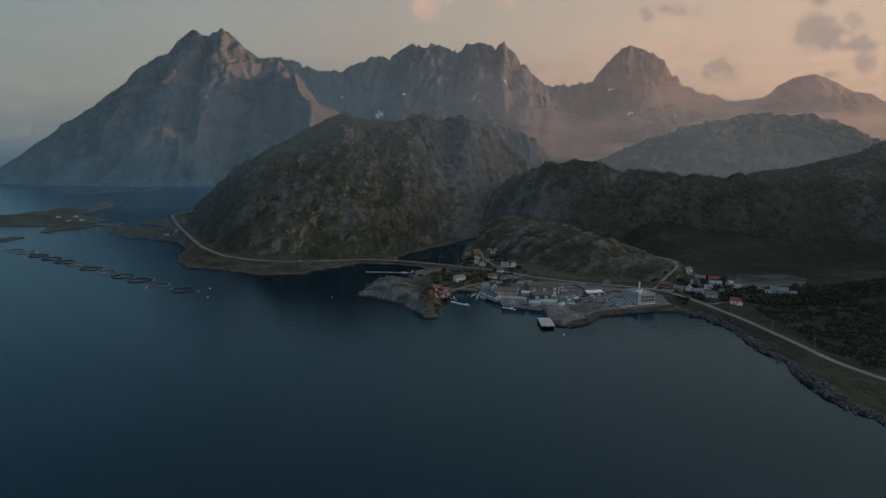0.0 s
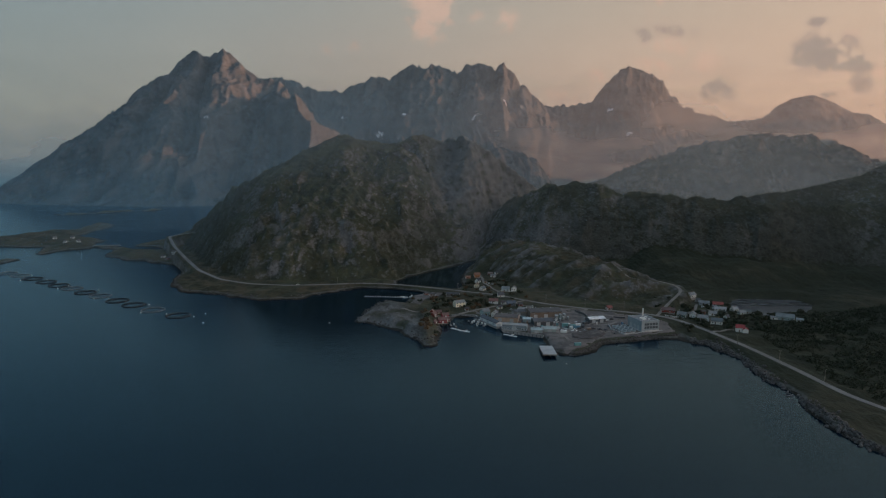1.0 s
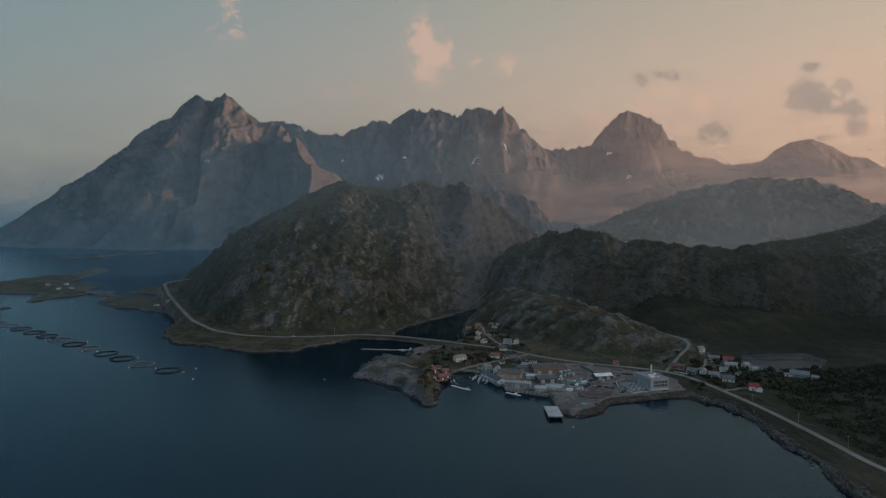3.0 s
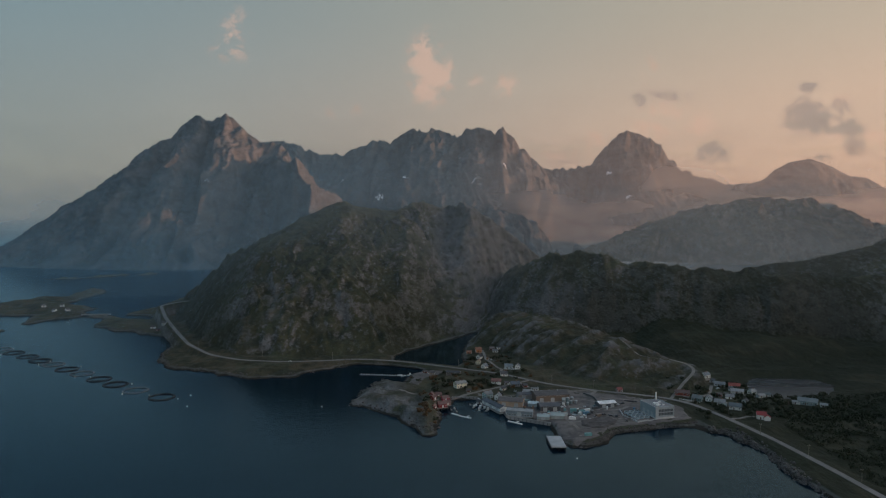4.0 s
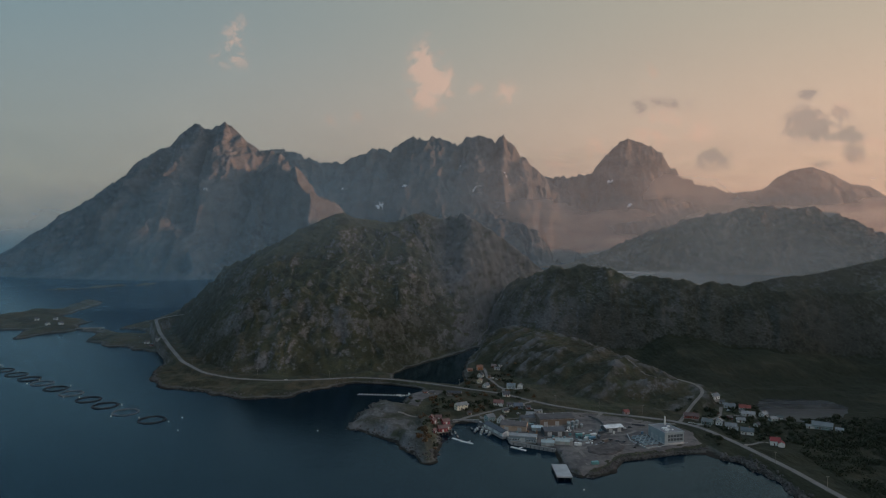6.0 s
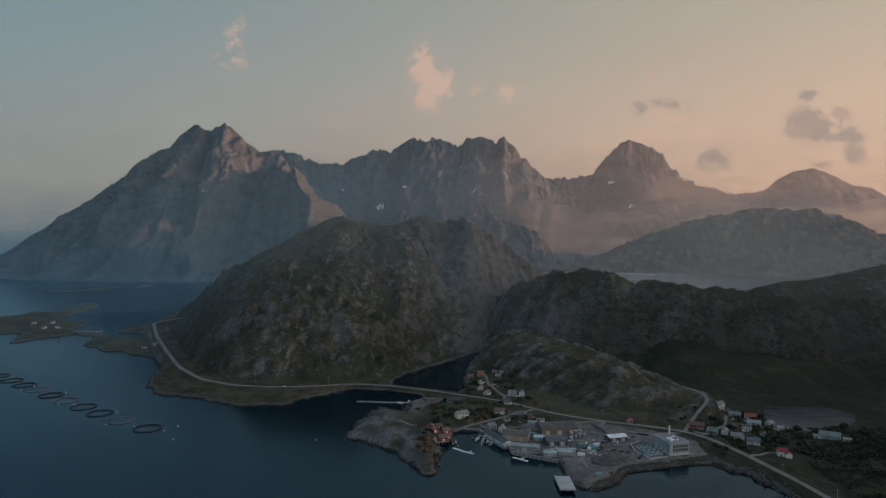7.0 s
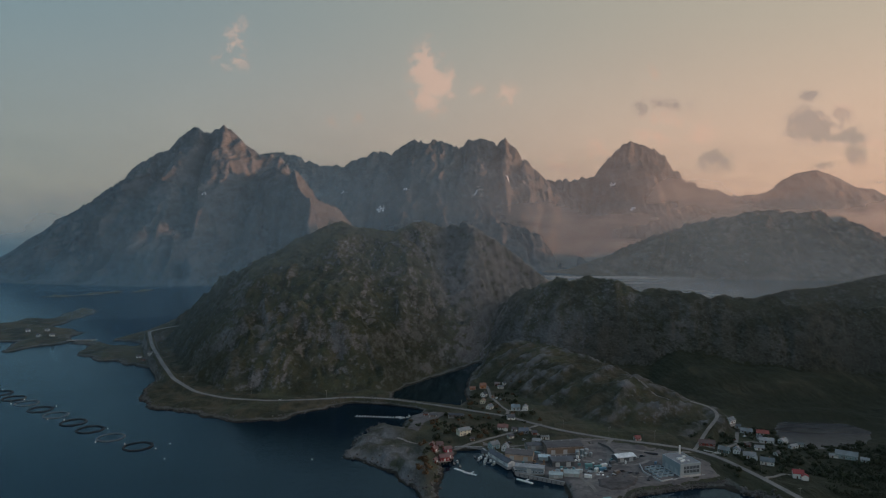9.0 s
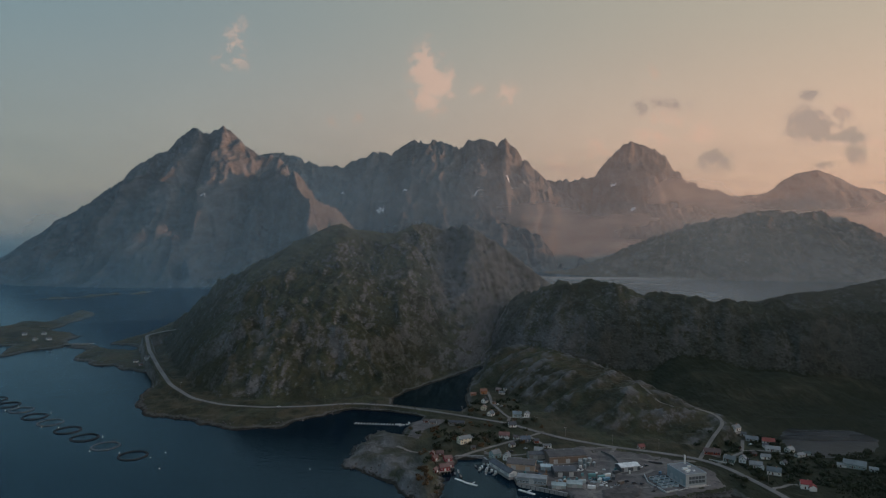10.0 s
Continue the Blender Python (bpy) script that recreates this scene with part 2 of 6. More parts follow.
def land_material(name, grass, rock, rock_share=0.5, size=1.0, shore=True, relief=0.9):
    """Bare rock where it is steep or broken, low moor and grass elsewhere, a dark tide line under pale shore rock."""
    m, tree, bsdf = material(name)
    geo = place_of(tree)
    pos = geo.outputs["Position"]
    xyz = wire(tree, "ShaderNodeSeparateXYZ", Vector=pos)
    up = wire(tree, "ShaderNodeSeparateXYZ", Vector=geo.outputs["Normal"]).outputs[2]
    broad = noise_node(tree, pos, 0.012 / size, 5)
    slant = wire(tree, "ShaderNodeMapping", Vector=pos, Rotation=(0.5, 0.35, 0.6), Scale=(1.0, 0.38, 1.25)).outputs[0]
    middle = noise_node(tree, slant, 0.07 / size, 5, 0.6)
    fine = noise_node(tree, slant, 0.3 / size, 3, 0.6)
    bare = math_node(tree, "ADD", math_node(tree, "MULTIPLY", math_node(tree, "SUBTRACT", 1.0, up), 1.3), math_node(tree, "MULTIPLY", math_node(tree, "SUBTRACT", middle, 0.5), 0.9))
    bare = math_node(tree, "ADD", bare, math_node(tree, "MULTIPLY", math_node(tree, "SUBTRACT", broad, 0.5), 0.9))
    bare = math_node(tree, "ADD", bare, math_node(tree, "MULTIPLY", math_node(tree, "SUBTRACT", noise_node(tree, slant, 0.2 / size, 4, 0.6), 0.5), 1.3))
    bare = math_node(tree, "ADD", bare, math_node(tree, "MULTIPLY", math_node(tree, "SUBTRACT", fine, 0.5), 0.45))
    rocky = span(tree, bare, 0.52 - rock_share, 1.10 - rock_share)
    green = mix_colour(tree, span(tree, broad, 0.35, 0.65), grass, tuple(c * k for c, k in zip(grass, (1.28, 1.08, 0.85))))
    green = mix_colour(tree, span(tree, fine, 0.35, 0.7), green, tuple(c * 0.74 for c in grass))
    green = mix_colour(tree, math_node(tree, "MULTIPLY", span(tree, noise_node(tree, pos, 0.035 / size, 5, 0.6), 0.48, 0.62), 0.7), green, tuple(c * k for c, k in zip(grass, (0.42, 0.46, 0.55))))
    stone = mix_colour(tree, span(tree, middle, 0.3, 0.7), tuple(c * 0.62 for c in rock), rock)
    stone = mix_colour(tree, span(tree, fine, 0.45, 0.75), stone, tuple(min(1.0, c * 1.22) for c in rock))
    if shore:
        cover = tree.nodes.new("ShaderNodeAttribute")
        cover.attribute_name = "cover"
        share = wire(tree, "ShaderNodeSeparateColor", Color=cover.outputs["Color"]).outputs
        green = mix_colour(tree, math_node(tree, "MULTIPLY", share[1], 0.95), green, mix_colour(tree, span(tree, fine, 0.3, 0.7), (0.013, 0.016, 0.008), (0.028, 0.030, 0.015)))
        green = mix_colour(tree, math_node(tree, "MULTIPLY", share[2], span(tree, middle, 0.35, 0.6)), green, (0.076, 0.060, 0.036))
        rocky = math_node(tree, "MULTIPLY", rocky, math_node(tree, "SUBTRACT", 1.0, math_node(tree, "MULTIPLY", share[1], 0.8)))
        rocky = math_node(tree, "MAXIMUM", rocky, math_node(tree, "MULTIPLY", share[0], span(tree, middle, 0.25, 0.5)))
    colour = mix_colour(tree, rocky, green, stone)
    if shore:
        height = math_node(tree, "ADD", xyz.outputs[2], math_node(tree, "MULTIPLY", math_node(tree, "SUBTRACT", middle, 0.5), 3.0))
        pale = span(tree, height, 2.9, 2.0)
        colour = mix_colour(tree, math_node(tree, "MULTIPLY", pale, 0.5), colour, stone)
        wet = span(tree, height, 1.6, 0.9)
        colour = mix_colour(tree, wet, colour, (0.02, 0.018, 0.013))
    tree.links.new(colour, bsdf.inputs["Base Color"])
    bsdf.inputs["Roughness"].default_value = 0.9
    bsdf.inputs["Specular IOR Level"].default_value = 0.25
    lump = math_node(tree, "ADD", math_node(tree, "MULTIPLY", middle, 1.0), math_node(tree, "MULTIPLY", fine, 0.2))
    bump = wire(tree, "ShaderNodeBump", Strength=relief, Distance=5.0 * size, Height=lump)
    tree.links.new(bump.outputs[0], bsdf.inputs["Normal"])
    return m


def water_material(name="sea_water", depth=(0.0003, 0.005, 0.012), mirror=(0.47, 0.77, 1.0), rough=(0.07, 0.12), wave=0.26):
    """Clear deep water: the dark body below, the sky mirrored on a slightly ruffled face."""
    m = bpy.data.materials.new(name)
    m.use_nodes = True
    tree = m.node_tree
    tree.nodes.clear()
    out = tree.nodes.new("ShaderNodeOutputMaterial")
    pos = place_of(tree).outputs["Position"]
    drift = noise_node(tree, wire(tree, "ShaderNodeMapping", Vector=pos, Scale=(0.4, 1.0, 1.0)).outputs[0], 0.006, 4)
    swell = noise_node(tree, pos, 0.16, 4, 0.55)
    ripple = noise_node(tree, pos, 0.9, 3, 0.6)
    lump = math_node(tree, "ADD", swell, math_node(tree, "MULTIPLY", ripple, 0.14))
    bump = wire(tree, "ShaderNodeBump", Strength=wave, Distance=1.15, Height=lump).outputs[0]
    body = wire(tree, "ShaderNodeBsdfDiffuse", Color=(*depth, 1.0))
    face = wire(tree, "ShaderNodeBsdfGlossy", Color=(*mirror, 1.0), Roughness=span(tree, drift, 0.35, 0.7, *rough), Normal=bump)
    gloss = wire(tree, "ShaderNodeFresnel", IOR=1.32, Normal=bump).outputs[0]
    both = wire(tree, "ShaderNodeMixShader", i0=gloss, i1=body.outputs[0], i2=face.outputs[0])
    tree.links.new(both.outputs[0], out.inputs[0])
    return m


def plain(name, colour, roughness=0.8, metallic=0.0, wear=0.25, scale=0.8, bump=0.0):
    """A coat with blotches at two scales."""
    m, tree, bsdf = material(name)
    pos = place_of(tree).outputs["Position"]
    big, small = noise_node(tree, pos, scale * 0.2, 4), noise_node(tree, pos, scale * 2.5, 4, 0.65)
    amount = math_node(tree, "ADD", math_node(tree, "MULTIPLY", big, 0.6), math_node(tree, "MULTIPLY", small, 0.4))
    tree.links.new(mix_colour(tree, span(tree, amount, 0.35, 0.65), tuple(c * (1 - wear) for c in colour), tuple(min(1, c * (1 + wear)) for c in colour)), bsdf.inputs["Base Color"])
    bsdf.inputs["Roughness"].default_value, bsdf.inputs["Metallic"].default_value = roughness, metallic
    if bump:
        tree.links.new(wire(tree, "ShaderNodeBump", Strength=0.6, Distance=bump, Height=small).outputs[0], bsdf.inputs["Normal"])
    return m


def gravel_material(name, tone=1.0):
    """Trodden crushed stone: brown and grey drifts, wheel-worn pale lanes, wet dark spots and coarse grain."""
    m, tree, bsdf = material(name)
    pos = place_of(tree).outputs["Position"]
    drift, patch, grain = noise_node(tree, pos, 0.045, 4, 0.6, 0.8), noise_node(tree, pos, 0.16, 5, 0.65, 0.6), noise_node(tree, pos, 1.1, 3, 0.6)
    colour = mix_colour(tree, span(tree, drift, 0.38, 0.62), tuple(c * tone for c in (0.098, 0.084, 0.078)), tuple(c * tone for c in (0.165, 0.143, 0.132)))
    colour = mix_colour(tree, span(tree, patch, 0.52, 0.66, 0.0, 0.75), colour, tuple(c * tone for c in (0.060, 0.054, 0.053)))
    colour = mix_colour(tree, span(tree, patch, 0.44, 0.32, 0.0, 0.7), colour, tuple(c * tone for c in (0.215, 0.192, 0.176)))
    colour = mix_colour(tree, span(tree, grain, 0.35, 0.7, 0.0, 0.4), colour, tuple(c * tone for c in (0.07, 0.062, 0.058)))
    tree.links.new(colour, bsdf.inputs["Base Color"])
    bsdf.inputs["Roughness"].default_value = 0.92
    tree.links.new(wire(tree, "ShaderNodeBump", Strength=0.7, Distance=0.5, Height=math_node(tree, "ADD", patch, math_node(tree, "MULTIPLY", grain, 0.3))).outputs[0], bsdf.inputs["Normal"])
    return m


def mist_material():
    """A low sheet of fog on still water, torn into drifts."""
    m = bpy.data.materials.new("fog_bank")
    m.use_nodes = True
    tree = m.node_tree
    tree.nodes.clear()
    out = tree.nodes.new("ShaderNodeOutputMaterial")
    pos = place_of(tree).outputs["Position"]
    drift = noise_node(tree, wire(tree, "ShaderNodeMapping", Vector=pos, Scale=(0.35, 1.0, 1.0)).outputs[0], 0.004, 5, 0.55)
    clear = tree.nodes.new("ShaderNodeBsdfTransparent")
    lit = wire(tree, "ShaderNodeBsdfDiffuse", Color=(0.86, 0.76, 0.68, 1))
    both = wire(tree, "ShaderNodeMixShader", i0=math_node(tree, "MULTIPLY", span(tree, drift, 0.3, 0.7, 0.12, 0.42), span(tree, wire(tree, "ShaderNodeSeparateXYZ", Vector=pos).outputs[0], 1300.0, 700.0, 0.12, 1.0)), i1=clear.outputs[0], i2=lit.outputs[0])
    tree.links.new(both.outputs[0], out.inputs[0])
    return m


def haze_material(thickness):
    """Thin evening vapour: mostly clear, lit by sun and sky and tinted with airlight, denser low down and in drifts."""
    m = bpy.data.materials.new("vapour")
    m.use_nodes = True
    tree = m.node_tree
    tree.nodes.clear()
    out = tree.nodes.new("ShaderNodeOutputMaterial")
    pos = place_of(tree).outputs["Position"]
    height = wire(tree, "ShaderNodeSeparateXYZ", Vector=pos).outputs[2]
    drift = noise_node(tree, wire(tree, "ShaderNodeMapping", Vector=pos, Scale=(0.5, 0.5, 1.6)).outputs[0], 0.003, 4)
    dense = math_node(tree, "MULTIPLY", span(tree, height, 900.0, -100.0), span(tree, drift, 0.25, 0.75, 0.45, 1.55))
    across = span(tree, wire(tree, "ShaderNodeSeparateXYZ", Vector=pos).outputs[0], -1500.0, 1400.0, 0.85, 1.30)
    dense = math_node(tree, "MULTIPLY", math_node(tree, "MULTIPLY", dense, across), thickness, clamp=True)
    # blue airlight is put into the sheet's colour: teal westward, greyer eastward
    airlight_tint = mix_colour(tree, span(tree, wire(tree, "ShaderNodeSeparateXYZ", Vector=pos).outputs[0], -1200.0, 400.0), (0.34, 0.62, 0.78), (0.60, 0.63, 0.64))
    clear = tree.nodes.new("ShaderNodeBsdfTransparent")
    front = wire(tree, "ShaderNodeBsdfDiffuse", Color=airlight_tint)
    rear = wire(tree, "ShaderNodeBsdfTranslucent", Color=airlight_tint)
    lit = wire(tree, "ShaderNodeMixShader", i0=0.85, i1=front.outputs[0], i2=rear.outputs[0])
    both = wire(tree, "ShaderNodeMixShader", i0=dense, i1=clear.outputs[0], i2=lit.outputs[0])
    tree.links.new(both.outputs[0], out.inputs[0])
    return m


MOOR = land_material("moor_and_rock", (0.058, 0.062, 0.036), (0.148, 0.141, 0.138), 0.28)
# the blue cast of hazy distance is mixed into these grass and rock colours
ALPINE = land_material("blued_mountain_rock", (0.066, 0.096, 0.112), (0.114, 0.132, 0.148), 0.50, 5.0, shore=False, relief=0.8)
FAR_MOOR = land_material("far_moor_and_rock", (0.080, 0.070, 0.048), (0.185, 0.150, 0.128), 0.42, 3.0, shore=False, relief=0.5)
WATER = water_material()
LAKE_WATER = water_material("lake_water", (0.010, 0.012, 0.013), (0.85, 0.92, 1.0), (0.26, 0.34), 0.2)
ASPHALT = plain("asphalt", (0.165, 0.152, 0.142), 0.85, scale=0.3)
GRAVEL = gravel_material("crushed_stone")
DARK_GRAVEL = gravel_material("dark_crushed_stone", 0.62)
DIRT = plain("gravel_track", (0.19, 0.168, 0.148), 0.92, wear=0.3, scale=0.4, bump=0.1)
STONE = plain("shore_stone", (0.092, 0.083, 0.078), 0.9, wear=0.4, scale=0.4, bump=0.1)
CONCRETE = plain("concrete", (0.30, 0.29, 0.28), 0.85, wear=0.2)
LAGOON_WATER = water_material("lagoon_water", (0.003, 0.010, 0.014), (0.6, 0.8, 0.9), (0.05, 0.10), 0.06)
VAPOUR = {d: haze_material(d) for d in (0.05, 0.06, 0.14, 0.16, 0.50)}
FOG = mist_material()
# ---- the setting: sea, land, mountains ----
COAST_WEST = [(-670, 1931), (-617, 1712), (-602, 1575), (-595, 1459), (-604, 1393), (-607, 1334), (-561, 1322), (-527, 1295), (-539, 1264), (-578, 1274), (-618, 1303), (-619, 1268),
              (-593, 1189), (-559, 1171), (-532, 1143), (-505, 1144), (-478, 1114), (-451, 1102), (-427, 1094), (-398, 1037), (-389, 1004), (-370, 921), (-337, 870), (-277, 847),
              (-219, 817), (-181, 821), (-162, 847), (-136, 866), (-112, 905), (-64, 899), (-12, 874)]
COAST_VILLAGE = [(-31, 845), (-38, 818), (-42, 797), (-65, 810), (-76, 786), (-90, 731), (-87, 703), (-71, 698), (-61, 690), (-36, 654), (-12, 618), (-6, 629),
                 (-3, 665), (-5, 690), (4, 703), (10, 731), (36, 731), (41, 711), (57, 690), (67, 665), (98, 642), (98, 614), (97, 590), (106, 578), (132, 596),
                 (148, 621), (178, 631), (208, 640), (230, 647)]
COAST_EAST = [(235, 629), (249, 616), (256, 572), (254, 515), (253, 468), (252, 429), (253, 399), (261, 374), (275, 330), (300, 250), (380, 100), (1500, 100), (1500, 1900)]
LAGOON = [(-64, 912), (-64, 950), (-50, 985), (-20, 1027), (28, 1100), (55, 1150), (60, 1140), (38, 1045), (28, 965), (29, 911), (20, 884), (-10, 893)]
LAKE = [(330, 780), (362, 818), (395, 812), (425, 808), (432, 778), (405, 738), (375, 722), (342, 726), (328, 748)]
ISLAND = [(-990, 1420), (-933, 1540), (-953, 1641), (-880, 1604), (-899, 1683), (-931, 1830), (-877, 1795), (-843, 1717), (-830, 1606), (-817, 1517), (-801, 1485), (-761, 1470),
          (-725, 1426), (-699, 1364), (-668, 1326), (-686, 1289), (-708, 1260), (-724, 1217), (-757, 1276), (-764, 1318), (-804, 1317), (-900, 1318), (-990, 1330)]
ROAD = [(-440, 1370, 32), (-478, 1330, 29), (-504, 1306, 27), (-514, 1272, 26), (-457, 1153, 22), (-401, 1055, 16), (-351, 972, 11), (-302, 915, 8), (-256, 888, 7), (-205, 882, 6), (-158, 887, 6), (-108, 905, 5), (-60, 895, 5), (-14, 872, 5),
        (33, 845, 5), (68, 820, 6), (95, 791, 6), (118, 769, 6), (141, 755, 6), (165, 741, 6), (188, 733, 6), (226, 714, 6), (243, 692, 6), (257, 645, 6), (270, 585, 6), (279, 520, 6), (284, 466, 6), (297, 429, 6), (330, 350, 6), (420, 200, 6)]
SIDE_ROAD = [(228, 712, 6), (240, 730, 8), (259, 758, 13), (279, 780, 19), (279, 800, 22), (262, 816, 24)]
TRACK = [(262, 816, 24), (248, 827, 26), (218, 854, 36), (155, 925, 43), (121, 1085, 40)]
HILL = [(-600, 1420, 14, 60), (-520, 1320, 26, 80), (-440, 1220, 52, 130), (-374, 1150, 84, 190), (-330, 1190, 125, 260), (-273, 1250, 165, 330), (-214, 1340, 214, 420), (-189, 1360, 221, 440), (-162, 1370, 209, 440), (-106, 1380, 204, 430),
        (-72, 1385, 204, 430), (-44, 1390, 228, 430), (-12, 1392, 243, 420), (28, 1398, 229, 380), (57, 1403, 203, 330), (97, 1412, 172, 260), (137, 1428, 130, 190), (160, 1440, 106, 150), (185, 1460, 60, 100)]
HILL_SPURS = [[(-205, 1345, 212, 200), (-205, 1150, 140, 150), (-195, 960, 40, 60)], [(-25, 1392, 222, 200), (-80, 1180, 125, 130), (-95, 985, 35, 60)]]
HILL_FOOT = [(-600, 1530), (-540, 1380), (-488, 1270), (-428, 1155), (-372, 1055), (-320, 975), (-280, 930), (-230, 905), (-180, 903), (-120, 922), (-85, 930), (-66, 950), (-55, 985), (-22, 1035), (20, 1100),
             (62, 1170), (95, 1250), (130, 1330), (190, 1400), (280, 1470), (280, 1700), (-400, 1850)]
GULLY = [(-66, 1345), (-30, 1310), (15, 1275), (62, 1215)]
RIDGE = [(150, 1430, 50, 130), (158, 1320, 92, 140), (177, 1210, 118, 145), (207, 1150, 130, 140), (249, 1120, 128, 130), (291, 1095, 118, 120), (335, 1070, 114, 115), (380, 1048, 111, 110), (433, 1025, 108, 108), (480, 1012, 106, 108),
         (540, 1004, 107, 110), (620, 995, 110, 115), (720, 970, 120, 150), (900, 860, 220, 320), (1200, 700, 380, 500)]
BACK_HILL = [(400, 1260, 66, 150), (470, 1200, 92, 150), (548, 1130, 116, 150), (600, 1110, 129, 160), (650, 1100, 143, 170), (700, 1090, 160, 200), (800, 1060, 205, 240), (1000, 980, 300, 380)]
KNOLL = [(70, 1060, 22, 70), (118, 1069, 42, 90), (165, 960, 41, 95), (205, 860, 36, 85), (250, 800, 22, 60)]
WOOD = [(400, 560, 10, 90), (520, 600, 36, 160), (700, 600, 60, 250)]
HEADLAND = [(-72, 740, 9, 26), (-45, 690, 8, 26), (-22, 652, 9.5, 24), (-12, 690, 9, 16), (-18, 730, 7, 16)]


SKERRIES = [(-930, 1500, 24, 3.0), (-736, 1128, 16, 2.2), (-720, 1400, 14, 2.0), (-656, 1315, 12, 2.0), (-640, 1306, 12, 2.0), (-626, 1299, 10, 1.8)]


def land_height(X, Y):
    """The height of the ground near the village, from sea bed to hilltop."""
    coast = inside(X, Y, COAST_WEST + COAST_VILLAGE + COAST_EAST)
    yard = np.exp(-(((X - 140) / 75) ** 2 + ((Y - 655) / 55) ** 2) ** 2)
    wobble = fractal(X, Y, 30, 4, 0.6, 3) * 6 * (1 - yard)
    coast = coast + wobble
    coast = np.minimum(coast, -inside(X, Y, LAGOON) + 0.4 * wobble)
    island = inside(X, Y, ISLAND) + fractal(X, Y, 60, 4, 0.6, 8) * 8
    z = np.where(coast > 0, 1.0 + 4.0 * (1 - np.exp(-coast / 9.0)) + 0.02 * np.minimum(coast, 150), 1.0 + coast * 0.45)
    rough = 1 - yard
    rock = ridged(X, Y, 45, 5, 0.6, 21)
    z = z + ramp(coast, 0, 25) * rough * (1 - 0.75 * np.exp(-(((X - 60) / 70) ** 2 + ((Y - 770) / 100) ** 2))) * (2.2 * fractal(X, Y, 40, 4, 0.55, 12))
    z = z + ramp(coast, 0, 10) * ramp(X, -110, -150) * (2.6 * (billow(X, Y, 22, 4, 0.6, 37) - 0.5))
    warp = fractal(X, Y, 120, 3, 0.5, 31) * 40
    hill = crest(X, Y, HILL, 0.72, lateral=1.35)
    for spur in HILL_SPURS:
        hill = np.maximum(hill, crest(X, Y, spur, 0.8))
    d = to_line(X, Y, HILL)[0]
    free = ramp(d, 5, 120)
    cut = to_line(X, Y, GULLY)[0] + fractal(X, Y, 40, 3, 0.5, 33) * 10
    hill = hill + free * ramp(hill, 0, 40) * (50 * (ridged(X * 1.15 + 0.45 * Y + warp, Y * 0.7 + warp, 170, 4, 0.5, 5) - 0.55)) - 52 * np.exp(-(cut / 20) ** 2) * ramp(hill, 10, 60)
    hill = hill + ramp(hill, 0, 30) * (0.3 + 0.7 * free) * (22 * (billow(X * 1.1 + 0.4 * Y, Y * 0.8 - 0.3 * X, 60, 4, 0.6, 6) - 0.55) + 11 * (ridged(X * 0.95 + Y * 0.45, Y * 0.42 - X * 0.35, 26, 4, 0.6, 7) - 0.62))
    wall = ramp(X, -60, 0) * ramp(hill, 25, 80)
    hill = hill + wall * (0.15 + 0.85 * free) * (40 * (ridged(X * 1.5 + 0.3 * Y + 0.3 * warp, Y * 0.5, 62, 5, 0.6, 58) - 0.66))
    foot = inside(X, Y, HILL_FOOT) + fractal(X, Y, 35, 4, 0.55, 77) * 7
    cap = np.where(foot > 0, 4 + (1.1 + 1.6 * ramp(X, 0, 80)) * foot, 4 + foot)
    cap = cap + ramp(foot, 0, 45) * (30 * (billow(X * 0.9 + 0.4 * Y, Y * 0.9 - 0.4 * X, 85, 5, 0.6, 27) - 0.5))
    hill = np.minimum(hill, cap)
    back = np.maximum(crest(X, Y, [(x, y, h, w * 0.75) for x, y, h, w in RIDGE], 2.2, "dome"), crest(X, Y, [(x, y, h * 0.45, w * 1.2) for x, y, h, w in RIDGE], 1.1))
    back = back + ramp(back, 0, 40) * (26 * (ridged(X + warp, Y, 130, 6, 0.58, 9) - 0.62) + 6 * (rock - 0.6) + 20 * ramp(back, 30, 70) * (ridged(X * 1.3, Y * 0.5, 80, 5, 0.58, 48) - 0.64))
    far = crest(X, Y, BACK_HILL, 1.1)
    back = np.maximum(back, far + ramp(far, 0, 40) * 14 * (ridged(X, Y, 120, 5, 0.55, 38) - 0.6))
    apron = np.minimum(4 + 0.24 * (Y - 842), 44) + 5 * fractal(X, Y, 80, 4, 0.5, 36)
    back = np.maximum(back, np.where((X > 240) & (Y < 1060), apron * ramp(X, 240, 320), -50))
    low = crest(X, Y, KNOLL, 2.0, "dome")
    low = low + ramp(low, 0, 12) * (17 * (ridged(X * 0.7 + Y * 0.5, Y * 1.3 - X * 0.5, 62, 5, 0.6, 14) - 0.55))
    knob = crest(X, Y, HEADLAND, 1.6, "dome")
    knob = knob + ramp(knob, 0, 4) * 6 * (billow(X, Y, 30, 5, 0.62, 17) - 0.5)
    wood = crest(X, Y, WOOD, 2.0, "dome") + 5 * fractal(X, Y, 90, 3, 0.5, 51)
    inland = ramp(coast, 2, 22)
    z = np.maximum(z, np.where((foot > -6) & (coast > 0), hill, -50))
    for mass in (back, low, wood):
        z = np.maximum(z, np.where((mass > 0) & (inland > 0.02), mass * inland, -50))
    z = np.where(coast > 0, np.maximum(z, knob * ramp(coast, 0, 9)), z)
    z = np.maximum(z, np.where(island > -30, np.where(island > 0, 1.0 + 12 * (1 - np.exp(-island / 45.0)) + ramp(island, 0, 30) * 2.5 * fractal(X, Y, 50, 4, 0.6, 4), 1.0 + island * 0.4), -50))
    lake = inside(X, Y, LAKE) + fractal(X, Y, 30, 3, 0.5, 2) * 3
